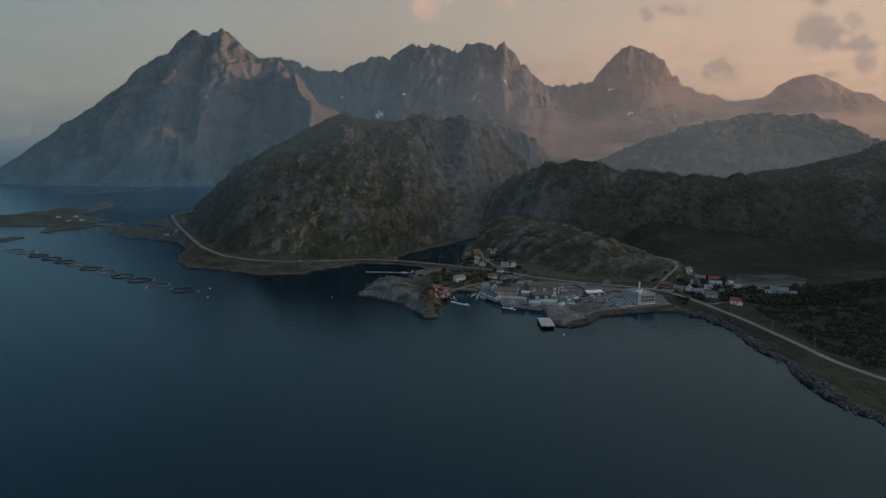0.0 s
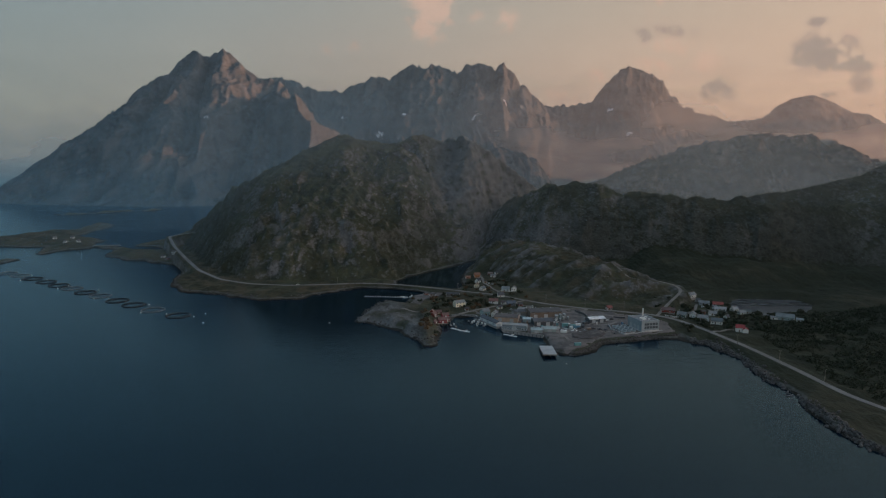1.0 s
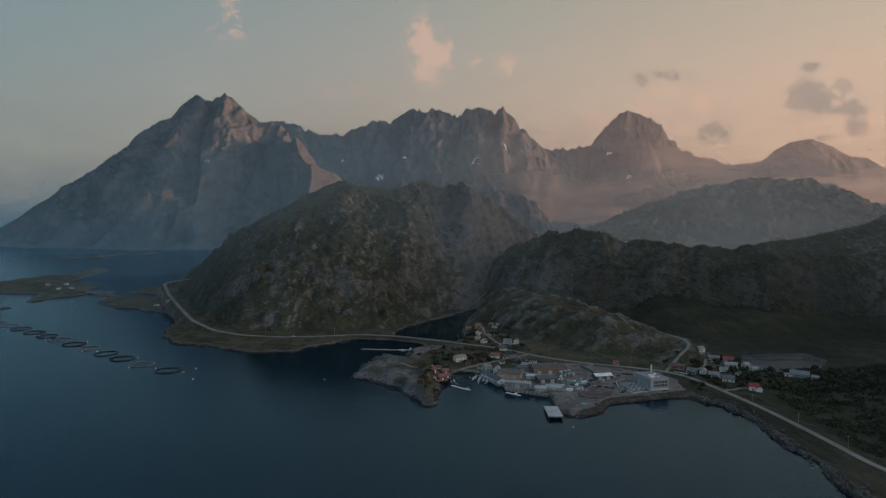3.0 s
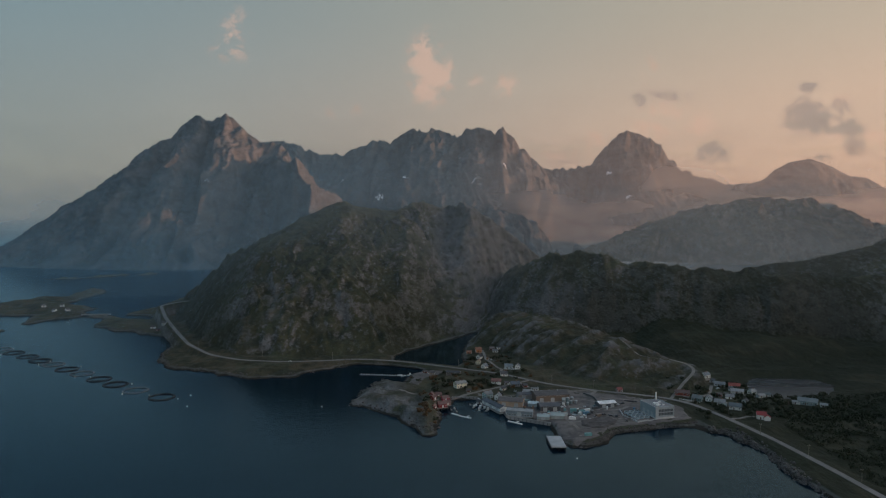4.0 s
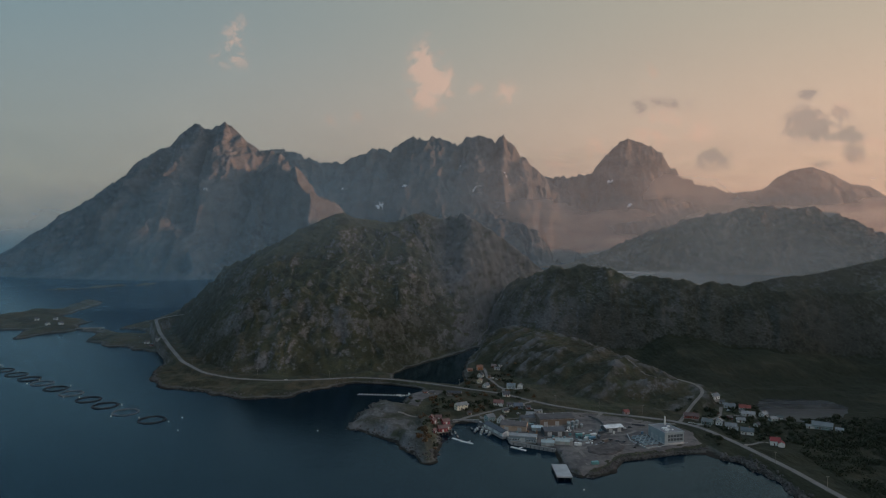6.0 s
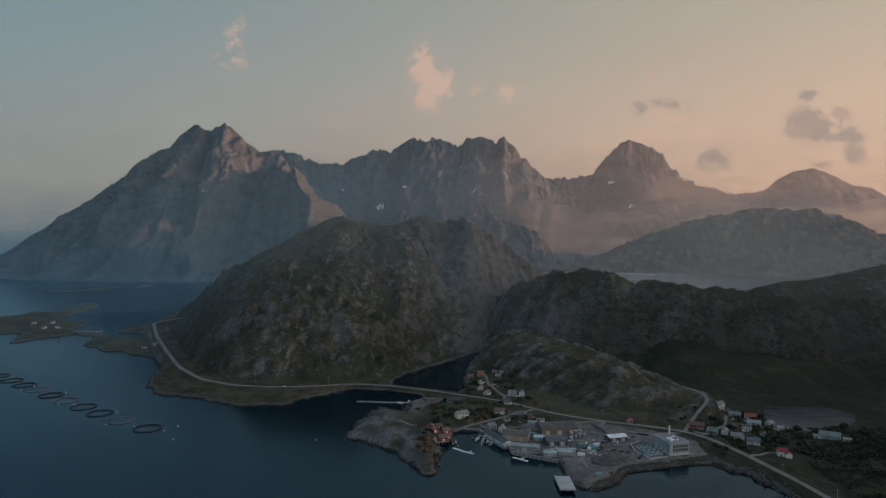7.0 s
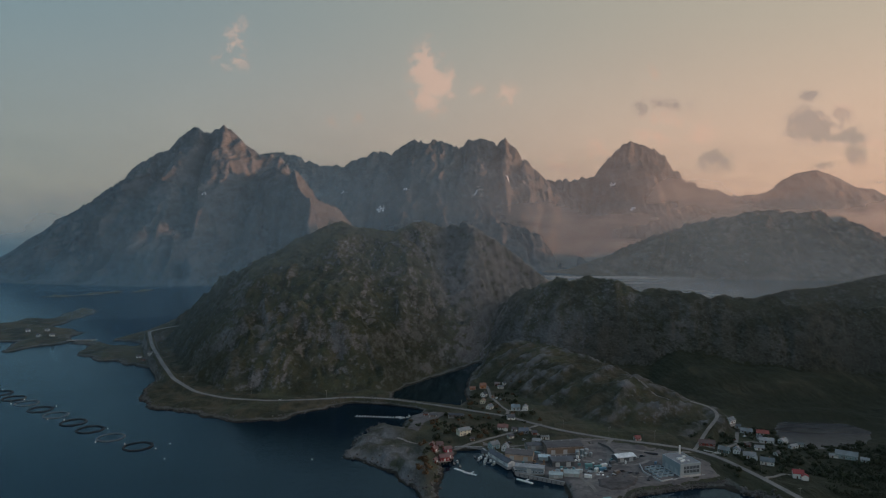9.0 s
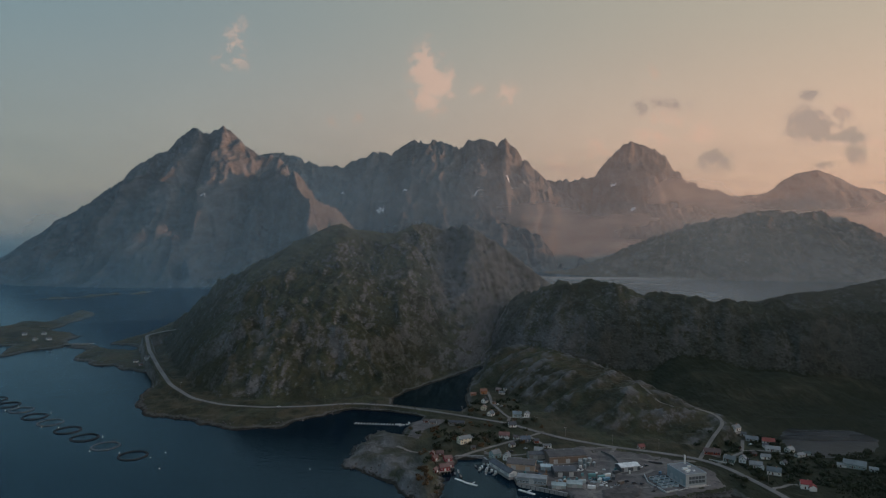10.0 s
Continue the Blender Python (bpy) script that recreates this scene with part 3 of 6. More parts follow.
    z = np.where(lake > 0, np.minimum(z, 3.2 - lake * 0.25), np.minimum(z, 3.2 + np.maximum(-lake, 0) * (0.16 + 0.004 * np.maximum(-lake, 0))))
    glade = np.exp(-(((X - 292) / 62) ** 2 + ((Y - 708) / 75) ** 2) ** 2)
    z = z * (1 - glade) + np.minimum(z, 5.6 + 0.4 * fractal(X, Y, 25, 3, 0.5, 71)) * glade
    for sx, sy, sr, sh in SKERRIES:
        r = np.hypot(X - sx, (Y - sy) * 0.55) + fractal(X, Y, 18, 3, 0.6, 44) * sr * 0.4
        z = np.maximum(z, sh * (1.3 - (r / sr) ** 2))
    z = z * (1 - yard) + np.where(coast > 0, np.minimum(3.2, 1.0 + coast * 1.2), z) * yard
    for line in (TRACK, SIDE_ROAD, ROAD):
        d, (level,) = to_line(X, Y, line)
        bed = ramp(d, 9 if line is TRACK else 13, 3 if line is TRACK else 4.5)
        z = z * (1 - bed) + (z if line is TRACK else level) * bed
    return np.maximum(z, -8.0)


MASSIFS = {}


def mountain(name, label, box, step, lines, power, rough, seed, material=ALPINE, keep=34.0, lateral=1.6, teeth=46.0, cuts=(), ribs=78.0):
    """A massif of crest lines, cut by gullies that leave the crests themselves in place."""
    X, Y = grid(*box, step)
    wx, wy = fractal(X, Y, 260, 3, 0.5, seed + 40) * 60, fractal(X, Y, 260, 3, 0.5, seed + 50) * 60
    Z = np.full(X.shape, -50.0)
    for line in lines:
        Z = np.maximum(Z, crest(X + wx * 0.25, Y + wy * 0.25, line, power, lateral=lateral))
    d = np.full(X.shape, 1e9)
    for line in lines:
        d = np.minimum(d, to_line(X, Y, line)[0])
    free = ramp(d, 0, 70) * ramp(Z, 0, 80)
    cut = rough * free * (ridged((X + wx) * 1.5, (Y + wy) * 0.45, 360, 7, 0.58, seed) - 0.66) + 0.45 * rough * ramp(d, 0, 160) * ramp(Z, 0, 120) * (0.55 - np.abs(lattice((X + 1.4 * wx) / 210, (Y + 1.4 * wy) / 1100, seed + 70)) * 1.3)
    Z = Z + np.minimum(cut, 8.0) + keep * ramp(Z, 0, 60) * (ridged(X, Y, 95, 6, 0.6, seed + 9) - 0.62)
    Z = Z + ribs * ramp(Z, 60, 220) * ramp(d, 0, 30) * (ridged((X + wx) * 1.7, (Y + wy) * 0.55, 150, 4, 0.55, seed + 60) - 0.66)
    for line, depth, width in cuts:
        Z = Z - depth * np.exp(-((to_line(X + wx * 0.5, Y, line)[0]) / width) ** 2)
    Z = Z + teeth * (1 - ramp(d, 20, 130)) * ramp(Z, 60, 250) * (ridged(X, Y, 75, 4, 0.62, seed + 19) - 0.60)
    Z = Z + 0.4 * teeth * (1 - ramp(d, 10, 60)) * ramp(Z, 60, 250) * (ridged(X, Y, 34, 3, 0.6, seed + 29) - 0.55)
    MASSIFS[name] = (X[0, 0], Y[0, 0], step, Z)
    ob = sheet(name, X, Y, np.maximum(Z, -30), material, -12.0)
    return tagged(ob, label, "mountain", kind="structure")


def water_sheet(name, label, x0, x1, y0, y1, z, n=24, mat=WATER):
    X, Y = np.meshgrid(np.linspace(x0, x1, n), np.linspace(y0, y1, n))
    return tagged(sheet(name, X, Y, np.full(X.shape, z), mat, -99), label, "sea", kind="structure")


water_sheet("water", "calm dark blue sea in the fjord and bay", -6000, 6000, -3000, 6000, 0.0)
water_sheet("water_lake", "small still grey lake behind the houses", 312, 445, 708, 832, 3.0, 4, LAKE_WATER)
water_sheet("water_lagoon", "dark sheltered lagoon behind the causeway", -66, 66, 900, 1165, 0.05, 6, LAGOON_WATER)
X, Y = grid(-960, 1000, 300, 1900, 2.5)
Z = land_height(X, Y)
GROUND = Z
ground = sheet("ground", X, Y, Z, MOOR)
rib = ramp(fractal(X, Y, 16, 3, 0.6, 16), -0.45, 0.35) * ramp(ridged(X * 0.7 + Y * 0.5, Y * 1.3 - X * 0.5, 62, 5, 0.6, 14), 0.52, 0.74) * ramp(crest(X, Y, KNOLL, 2.0, "dome"), 0, 10)
bare = np.exp(-((inside(X, Y, [(-100, 830), (-45, 800), (-24, 735), (-8, 700), (-4, 640), (-10, 600), (-110, 650)]) - 30).clip(-60, 0) / 18) ** 2)
lush = np.maximum(ramp(X, 290, 335) * ramp(Y, 1010, 880), 0.75 * ramp(inside(X, Y, HILL_FOOT), 150, 20) * ramp(X, -520, -360) * ramp(fractal(X, Y, 90, 3, 0.5, 61), -0.5, 0.4))
lush = np.maximum(lush, 0.95 * ramp(X - 0.4 * (1000 - Y), 120, 200) * ramp(Y, 800, 860) * ramp(Y, 1080, 980) * ramp(fractal(X, Y, 140, 3, 0.5, 66), -0.9, 0.2))
lush = np.maximum(lush, 0.9 * ramp(X, 236, 262) * ramp(Y, 725, 685))
meadow = ramp(inside(X, Y, HILL_FOOT), 10, -4) * ramp(X, -40, -90) * ramp(Y, 800, 830)
lush = np.maximum(lush, 0.85 * meadow * ramp(fractal(X, Y, 55, 4, 0.6, 86), -0.2, 0.35))
lush = np.maximum(lush, 0.9 * ramp(X, -290, -380) * ramp(inside(X, Y, HILL_FOOT), 220, 60) * ramp(inside(X, Y, HILL_FOOT), 0, 8))
lush = np.maximum(lush, 0.9 * np.exp(-(((X + 60) / 55) ** 2 + ((Y - 1010) / 90) ** 2)))
bare = np.maximum(bare, 0.7 * np.exp(-(((X + 240) / 45) ** 2 + ((Y - 1010) / 55) ** 2)) * ramp(fractal(X, Y, 28, 3, 0.6, 84), -0.4, 0.3))
bare = np.maximum(bare, 0.6 * np.exp(-(((X + 158) / 20) ** 2 + ((Y - 1060) / 90) ** 2)) * ramp(fractal(X, Y, 28, 3, 0.6, 85), -0.4, 0.3))
rust = ramp(fractal(X, Y, 110, 4, 0.55, 62), 0.0, 0.6) * 0.5
rust = np.maximum(rust, 0.9 * ramp(crest(X, Y, KNOLL, 2.0, "dome"), 2, 14) * ramp(fractal(X, Y, 40, 3, 0.55, 64), -0.3, 0.4))
rust = np.maximum(rust, 0.75 * ramp(X, -20, 20) * ramp(X, 300, 240) * ramp(Y, 1000, 900) * ramp(Y, 690, 730) * ramp(fractal(X, Y, 50, 3, 0.55, 88), -0.5, 0.3))
rust = np.maximum(rust, 0.9 * meadow * ramp(fractal(X, Y, 45, 4, 0.6, 87), -0.4, 0.3))
rust = rust * (1 - 0.65 * ramp(inside(X, Y, HILL_FOOT), 0, 30))
layer = ground.data.color_attributes.new("cover", "FLOAT_COLOR", "POINT")
spots = np.zeros(len(ground.data.vertices) * 3, np.float32)
ground.data.vertices.foreach_get("co", spots)
spots = spots.reshape(-1, 3)
at = np.rint((spots[:, 1] - 300) / 2.5).astype(int) * X.shape[1] + np.rint((spots[:, 0] + 960) / 2.5).astype(int)
bare = bare * (1 - 0.85 * np.exp(-(np.hypot((X + 66) / 9, (Y - 712) / 12)) ** 2)) * (1 - 0.8 * ramp(fractal(X, Y, 30, 4, 0.6, 83), 0.15, 0.5))
bare = np.maximum(bare, 0.85 * rib)
bare = np.maximum(bare, 0.95 * ramp(X, -50, 10) * ramp(Y, 1160, 1250) * ramp(inside(X, Y, HILL_FOOT), 0, 25))
bare = np.maximum(bare, 0.2 * ramp(crest(X, Y, HILL, 0.72, lateral=1.35), 90, 170))
layer.data.foreach_set("color", np.stack([bare.ravel()[at], lush.ravel()[at], rust.ravel()[at], np.ones(len(at))], -1).astype(np.float32).ravel())
tagged(ground, "rocky coastal ground of moor grass, bare rock and hills", "ground", kind="structure")

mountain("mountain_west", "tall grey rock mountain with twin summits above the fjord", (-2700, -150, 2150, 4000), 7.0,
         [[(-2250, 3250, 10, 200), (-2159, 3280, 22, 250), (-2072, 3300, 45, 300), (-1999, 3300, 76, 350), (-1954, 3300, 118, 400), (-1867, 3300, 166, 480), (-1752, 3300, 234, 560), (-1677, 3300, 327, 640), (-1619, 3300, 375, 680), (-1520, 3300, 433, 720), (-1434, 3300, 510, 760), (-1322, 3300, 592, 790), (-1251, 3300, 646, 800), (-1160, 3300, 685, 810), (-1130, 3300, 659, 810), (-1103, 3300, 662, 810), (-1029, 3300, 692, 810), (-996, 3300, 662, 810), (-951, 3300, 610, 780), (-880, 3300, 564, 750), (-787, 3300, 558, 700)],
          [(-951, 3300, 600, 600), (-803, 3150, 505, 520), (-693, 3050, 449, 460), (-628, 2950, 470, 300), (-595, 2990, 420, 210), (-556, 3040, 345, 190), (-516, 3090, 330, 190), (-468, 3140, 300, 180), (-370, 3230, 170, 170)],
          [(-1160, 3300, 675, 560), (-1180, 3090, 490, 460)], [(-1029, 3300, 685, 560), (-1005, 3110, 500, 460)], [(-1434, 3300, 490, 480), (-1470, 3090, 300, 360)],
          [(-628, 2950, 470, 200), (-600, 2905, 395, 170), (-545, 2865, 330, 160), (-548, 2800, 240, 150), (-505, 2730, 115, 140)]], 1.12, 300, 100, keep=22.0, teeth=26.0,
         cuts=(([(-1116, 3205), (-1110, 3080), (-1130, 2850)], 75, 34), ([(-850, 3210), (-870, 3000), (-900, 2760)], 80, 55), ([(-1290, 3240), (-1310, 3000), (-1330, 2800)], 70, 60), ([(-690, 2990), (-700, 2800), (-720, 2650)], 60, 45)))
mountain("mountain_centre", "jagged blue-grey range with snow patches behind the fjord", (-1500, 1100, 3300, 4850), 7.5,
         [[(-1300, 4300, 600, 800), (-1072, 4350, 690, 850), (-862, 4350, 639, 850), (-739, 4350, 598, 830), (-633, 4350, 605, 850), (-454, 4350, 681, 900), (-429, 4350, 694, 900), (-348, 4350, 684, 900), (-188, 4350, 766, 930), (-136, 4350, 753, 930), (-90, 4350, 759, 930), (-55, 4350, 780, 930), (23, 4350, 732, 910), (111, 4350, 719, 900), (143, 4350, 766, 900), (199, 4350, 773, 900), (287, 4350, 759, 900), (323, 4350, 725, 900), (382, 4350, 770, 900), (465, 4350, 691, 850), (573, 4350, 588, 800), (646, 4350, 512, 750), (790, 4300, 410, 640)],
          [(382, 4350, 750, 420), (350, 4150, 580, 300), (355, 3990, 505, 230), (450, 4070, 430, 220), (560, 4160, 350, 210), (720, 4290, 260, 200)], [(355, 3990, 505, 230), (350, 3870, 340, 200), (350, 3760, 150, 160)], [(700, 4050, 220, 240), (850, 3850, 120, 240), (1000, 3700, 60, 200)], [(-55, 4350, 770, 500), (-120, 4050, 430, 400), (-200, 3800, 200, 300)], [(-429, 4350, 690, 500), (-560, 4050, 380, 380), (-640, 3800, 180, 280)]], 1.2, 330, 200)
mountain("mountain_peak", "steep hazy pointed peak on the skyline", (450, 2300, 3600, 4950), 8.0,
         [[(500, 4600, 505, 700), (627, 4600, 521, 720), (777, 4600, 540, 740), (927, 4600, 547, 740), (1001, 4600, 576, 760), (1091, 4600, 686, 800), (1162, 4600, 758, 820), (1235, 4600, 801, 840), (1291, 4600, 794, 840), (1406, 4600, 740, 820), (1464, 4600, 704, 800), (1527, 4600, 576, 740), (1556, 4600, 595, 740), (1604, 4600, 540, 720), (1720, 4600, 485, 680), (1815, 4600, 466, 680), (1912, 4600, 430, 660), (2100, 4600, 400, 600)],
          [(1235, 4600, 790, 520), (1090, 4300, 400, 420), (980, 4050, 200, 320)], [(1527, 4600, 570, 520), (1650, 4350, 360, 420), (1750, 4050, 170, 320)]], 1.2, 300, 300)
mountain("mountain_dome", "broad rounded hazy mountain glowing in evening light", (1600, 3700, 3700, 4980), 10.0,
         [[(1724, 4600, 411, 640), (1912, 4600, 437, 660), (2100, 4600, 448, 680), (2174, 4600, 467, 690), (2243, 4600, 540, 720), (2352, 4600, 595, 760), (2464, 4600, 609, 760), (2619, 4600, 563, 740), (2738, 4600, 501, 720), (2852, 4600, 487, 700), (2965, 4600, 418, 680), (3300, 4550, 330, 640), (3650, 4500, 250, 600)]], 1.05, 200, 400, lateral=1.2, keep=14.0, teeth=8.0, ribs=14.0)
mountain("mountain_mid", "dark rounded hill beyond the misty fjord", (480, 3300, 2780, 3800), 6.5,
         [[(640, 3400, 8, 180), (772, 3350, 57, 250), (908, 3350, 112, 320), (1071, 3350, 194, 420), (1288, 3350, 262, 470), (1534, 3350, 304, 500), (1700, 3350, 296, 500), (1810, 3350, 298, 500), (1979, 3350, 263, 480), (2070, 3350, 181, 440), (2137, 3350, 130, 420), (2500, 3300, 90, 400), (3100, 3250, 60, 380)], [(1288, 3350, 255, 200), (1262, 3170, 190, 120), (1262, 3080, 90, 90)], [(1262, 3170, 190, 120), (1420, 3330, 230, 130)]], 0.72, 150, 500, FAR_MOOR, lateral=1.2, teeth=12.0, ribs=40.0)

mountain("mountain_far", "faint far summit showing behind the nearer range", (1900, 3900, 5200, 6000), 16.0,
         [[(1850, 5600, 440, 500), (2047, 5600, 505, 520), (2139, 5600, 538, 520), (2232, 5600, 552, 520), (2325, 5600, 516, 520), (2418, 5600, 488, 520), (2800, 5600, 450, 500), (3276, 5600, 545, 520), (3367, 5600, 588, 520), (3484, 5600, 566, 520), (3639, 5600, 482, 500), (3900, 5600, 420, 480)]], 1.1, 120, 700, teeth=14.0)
# added out of view: keeps the low sun off hill, village and western shore
mountain("mountain_shade_east", "unseen ridge added east of the view to block low sun", (900, 2850, 300, 3150), 18.0,
         [[(1150, 640, 360, 420), (1450, 900, 430, 460), (1680, 1380, 450, 420), (1760, 1600, 400, 340), (1850, 1800, 300, 280), (2080, 2250, 380, 300), (2300, 2600, 480, 330), (2400, 2880, 500, 330)]], 1.1, 120, 600)

# low islets under the foot of the west mountain
for ix, iy, long, wide, turn in ((-1080, 2210, 95, 16, 60), (-1165, 2120, 40, 12, 30), (-985, 2300, 45, 14, 75)):
    X, Y = grid(-long * 1.2, long * 1.2, -long * 1.2, long * 1.2, 4.0)
    c, s = math.cos(radians(turn)), math.sin(radians(turn))
    r = np.hypot((X * c + Y * s) / long, (Y * c - X * s) / wide) + 0.5 * fractal(X + ix, Y + iy, 40, 4, 0.6, 23)
    tagged(sheet("islet", X + ix, Y + iy, np.where(r < 1.1, 7 * (1 - r), -9), MOOR, -8), "low rocky islet off the mountain's foot", "islet", kind="structure")

SNOW = plain("old_snow", (0.72, 0.75, 0.80), 0.7, wear=0.12, scale=0.05)


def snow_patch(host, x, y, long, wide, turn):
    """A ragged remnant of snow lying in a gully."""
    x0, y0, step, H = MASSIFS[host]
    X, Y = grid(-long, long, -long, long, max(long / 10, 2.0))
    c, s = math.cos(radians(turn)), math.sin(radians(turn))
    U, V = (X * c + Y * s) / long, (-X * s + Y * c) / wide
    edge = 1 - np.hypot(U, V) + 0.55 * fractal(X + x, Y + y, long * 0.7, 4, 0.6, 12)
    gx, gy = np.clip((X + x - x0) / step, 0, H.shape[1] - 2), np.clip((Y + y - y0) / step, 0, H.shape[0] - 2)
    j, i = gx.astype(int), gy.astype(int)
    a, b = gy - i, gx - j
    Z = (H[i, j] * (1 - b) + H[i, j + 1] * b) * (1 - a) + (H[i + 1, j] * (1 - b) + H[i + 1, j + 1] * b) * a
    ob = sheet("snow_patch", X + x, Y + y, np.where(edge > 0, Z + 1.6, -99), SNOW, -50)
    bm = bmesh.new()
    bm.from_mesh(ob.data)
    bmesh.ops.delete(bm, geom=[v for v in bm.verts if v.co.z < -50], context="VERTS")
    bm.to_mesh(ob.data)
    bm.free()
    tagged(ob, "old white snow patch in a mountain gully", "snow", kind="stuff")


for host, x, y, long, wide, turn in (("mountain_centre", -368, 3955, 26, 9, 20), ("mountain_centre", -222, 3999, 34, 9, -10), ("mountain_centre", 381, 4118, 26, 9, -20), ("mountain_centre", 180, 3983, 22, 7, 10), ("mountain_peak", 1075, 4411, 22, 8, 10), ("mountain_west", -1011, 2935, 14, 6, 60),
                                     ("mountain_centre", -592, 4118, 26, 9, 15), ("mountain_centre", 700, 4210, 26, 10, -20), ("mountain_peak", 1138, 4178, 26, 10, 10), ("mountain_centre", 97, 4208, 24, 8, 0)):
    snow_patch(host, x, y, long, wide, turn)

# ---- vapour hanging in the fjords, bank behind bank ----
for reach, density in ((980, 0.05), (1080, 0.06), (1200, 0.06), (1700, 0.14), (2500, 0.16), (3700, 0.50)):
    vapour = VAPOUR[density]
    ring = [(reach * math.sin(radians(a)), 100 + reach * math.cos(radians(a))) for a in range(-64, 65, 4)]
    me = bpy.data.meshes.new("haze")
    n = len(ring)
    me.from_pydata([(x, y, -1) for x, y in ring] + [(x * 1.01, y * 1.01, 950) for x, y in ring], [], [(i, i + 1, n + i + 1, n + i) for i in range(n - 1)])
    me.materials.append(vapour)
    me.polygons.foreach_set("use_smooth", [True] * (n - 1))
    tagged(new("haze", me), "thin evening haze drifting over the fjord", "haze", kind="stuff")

X, Y = grid(120, 2300, 1900, 2960, 60.0)
mist = sheet("mist", X, Y, 9.0 + 1.2 * fractal(X, Y, 300, 2, 0.5, 91), FOG, -99)
tagged(mist, "pale fog lying on the inner fjord", "mist", kind="stuff")
# ---- roads, tracks and the yard ----
def ribbon(name, line, width, material, lift, label, category="road", step=6.0, ground=True):
    """A band along a line with thickness, draped over the ground."""
    P = np.array(line, float)
    seg = np.hypot(*np.diff(P[:, :2], axis=0).T)
    s = np.concatenate([[0], np.cumsum(seg)])
    n = max(2, int(s[-1] / step))
    q = np.linspace(0, s[-1], n)
    c = np.stack([np.interp(q, s, P[:, k]) for k in range(2)], -1)
    for _ in range(4):
        c[1:-1] = 0.25 * c[:-2] + 0.5 * c[1:-1] + 0.25 * c[2:]
    d = np.gradient(c, axis=0)
    d /= np.linalg.norm(d, axis=1)[:, None]
    side = np.stack([-d[:, 1], d[:, 0]], -1)
    offsets = np.array([-0.5, -0.25, 0.0, 0.25, 0.5]) * width
    pts = c[:, None, :] + side[:, None, :] * offsets[None, :, None]
    z = land_height(pts[..., 0], pts[..., 1]) + lift
    bm = bmesh.new()
    rows = [[bm.verts.new((*pts[i, j], z[i, j])) for j in range(5)] for i in range(n)]
    low = [[bm.verts.new((*pts[i, j], z[i, j] - 0.6)) for j in (0, 4)] for i in range(n)]
    for i in range(n - 1):
        for j in range(4):
            bm.faces.new((rows[i][j], rows[i + 1][j], rows[i + 1][j + 1], rows[i][j + 1]))
        bm.faces.new((low[i][0], low[i + 1][0], rows[i + 1][0], rows[i][0]))
        bm.faces.new((rows[i][4], rows[i + 1][4], low[i + 1][1], low[i][1]))
    bmesh.ops.recalc_face_normals(bm, faces=bm.faces)
    me = bpy.data.meshes.new(name)
    bm.to_mesh(me)
    bm.free()
    me.materials.append(material)
    return tagged(new(name, me), label, category, kind="structure")


ribbon("road", ROAD, 5.2, ASPHALT, 0.35, "grey two-lane coast road along the shore")
ribbon("road_side", SIDE_ROAD, 3.4, DIRT, 0.35, "narrow light gravel road bending up the slope")
for line in ([(119, 1118), (124, 1088), (131, 1050)], [(209, 880), (222, 845), (243, 815)]):
    ribbon("road_track", [(x, y, 0) for x, y in line], 1.9, DIRT, 0.4, "worn pale gravel track over the rocky knoll")
ribbon("stream_bed", [(58, 1152, 0), (64, 1180, 0), (80, 1215, 0), (92, 1245, 0), (112, 1285, 0), (128, 1330, 0), (160, 1390, 0)], 4.0, GRAVEL, 0.4, "pale stony stream bed running down the valley", "stream")
LANES = [[(100, 792), (84, 774), (64, 762), (34, 740), (7, 724), (-24, 728), (-45, 745)], [(68, 829), (73, 838), (64, 868), (56, 894), (55, 958)], [(84, 774), (96, 745), (112, 715), (120, 690), (112, 650)], [(34, 740), (44, 728), (70, 722), (96, 735)],
         [(240, 700), (262, 722), (290, 742), (318, 722)], [(276, 735), (290, 765)], [(256, 640), (275, 655), (286, 655)], [(222, 706), (205, 700), (175, 700), (150, 705), (125, 715)], [(112, 650), (119, 628), (116, 600)], [(114, 640), (140, 648), (170, 655), (186, 650)], [(120, 690), (140, 684), (165, 676), (180, 690)],
         [(160, 742), (150, 722), (148, 697), (137, 674), (122, 655), (112, 632)], [(110, 716), (130, 736), (158, 742)], [(222, 706), (196, 704), (168, 712), (148, 716)]]
for line in LANES:
    ribbon("road_lane", line, 3.3, DIRT, 0.3, "pale gravel lane between the houses")

YARD = [(100, 640), (99, 600), (107, 583), (131, 601), (147, 627), (178, 637), (208, 646), (228, 655), (228, 678), (216, 700), (196, 716), (170, 728), (146, 740), (128, 744), (110, 730), (95, 712), (70, 700), (60, 690), (72, 668)]
RAMP = [(-34, 846), (-18, 840), (4, 836), (-8, 816), (-20, 802), (-24, 772), (-38, 778), (-34, 812)]
for name, area, label in (("yard", YARD, "grey crushed-stone industrial yard by the quay"), ("yard_ramp", RAMP, "pale gravel landing by the causeway")):
    P = np.array(area)
    X, Y = grid(P[:, 0].min(), P[:, 0].max(), P[:, 1].min(), P[:, 1].max(), 2.0)
    edge = inside(X, Y, area) + fractal(X, Y, 14, 3, 0.5, 19) * 2
    Z = np.where(edge > 0, land_height(X, Y) + 0.22 + 0.25 * fractal(X, Y, 18, 3, 0.5, 23), -20)
    ob = sheet(name, X, Y, np.where(edge > -2.0, np.maximum(Z, np.where(edge > 0, Z, land_height(X, Y) - 0.3)), -20), GRAVEL, 0.5)
    tagged(ob, label, "yard", kind="structure")
# ---- paints and simple shapes for the things ----
PAINTS = {}


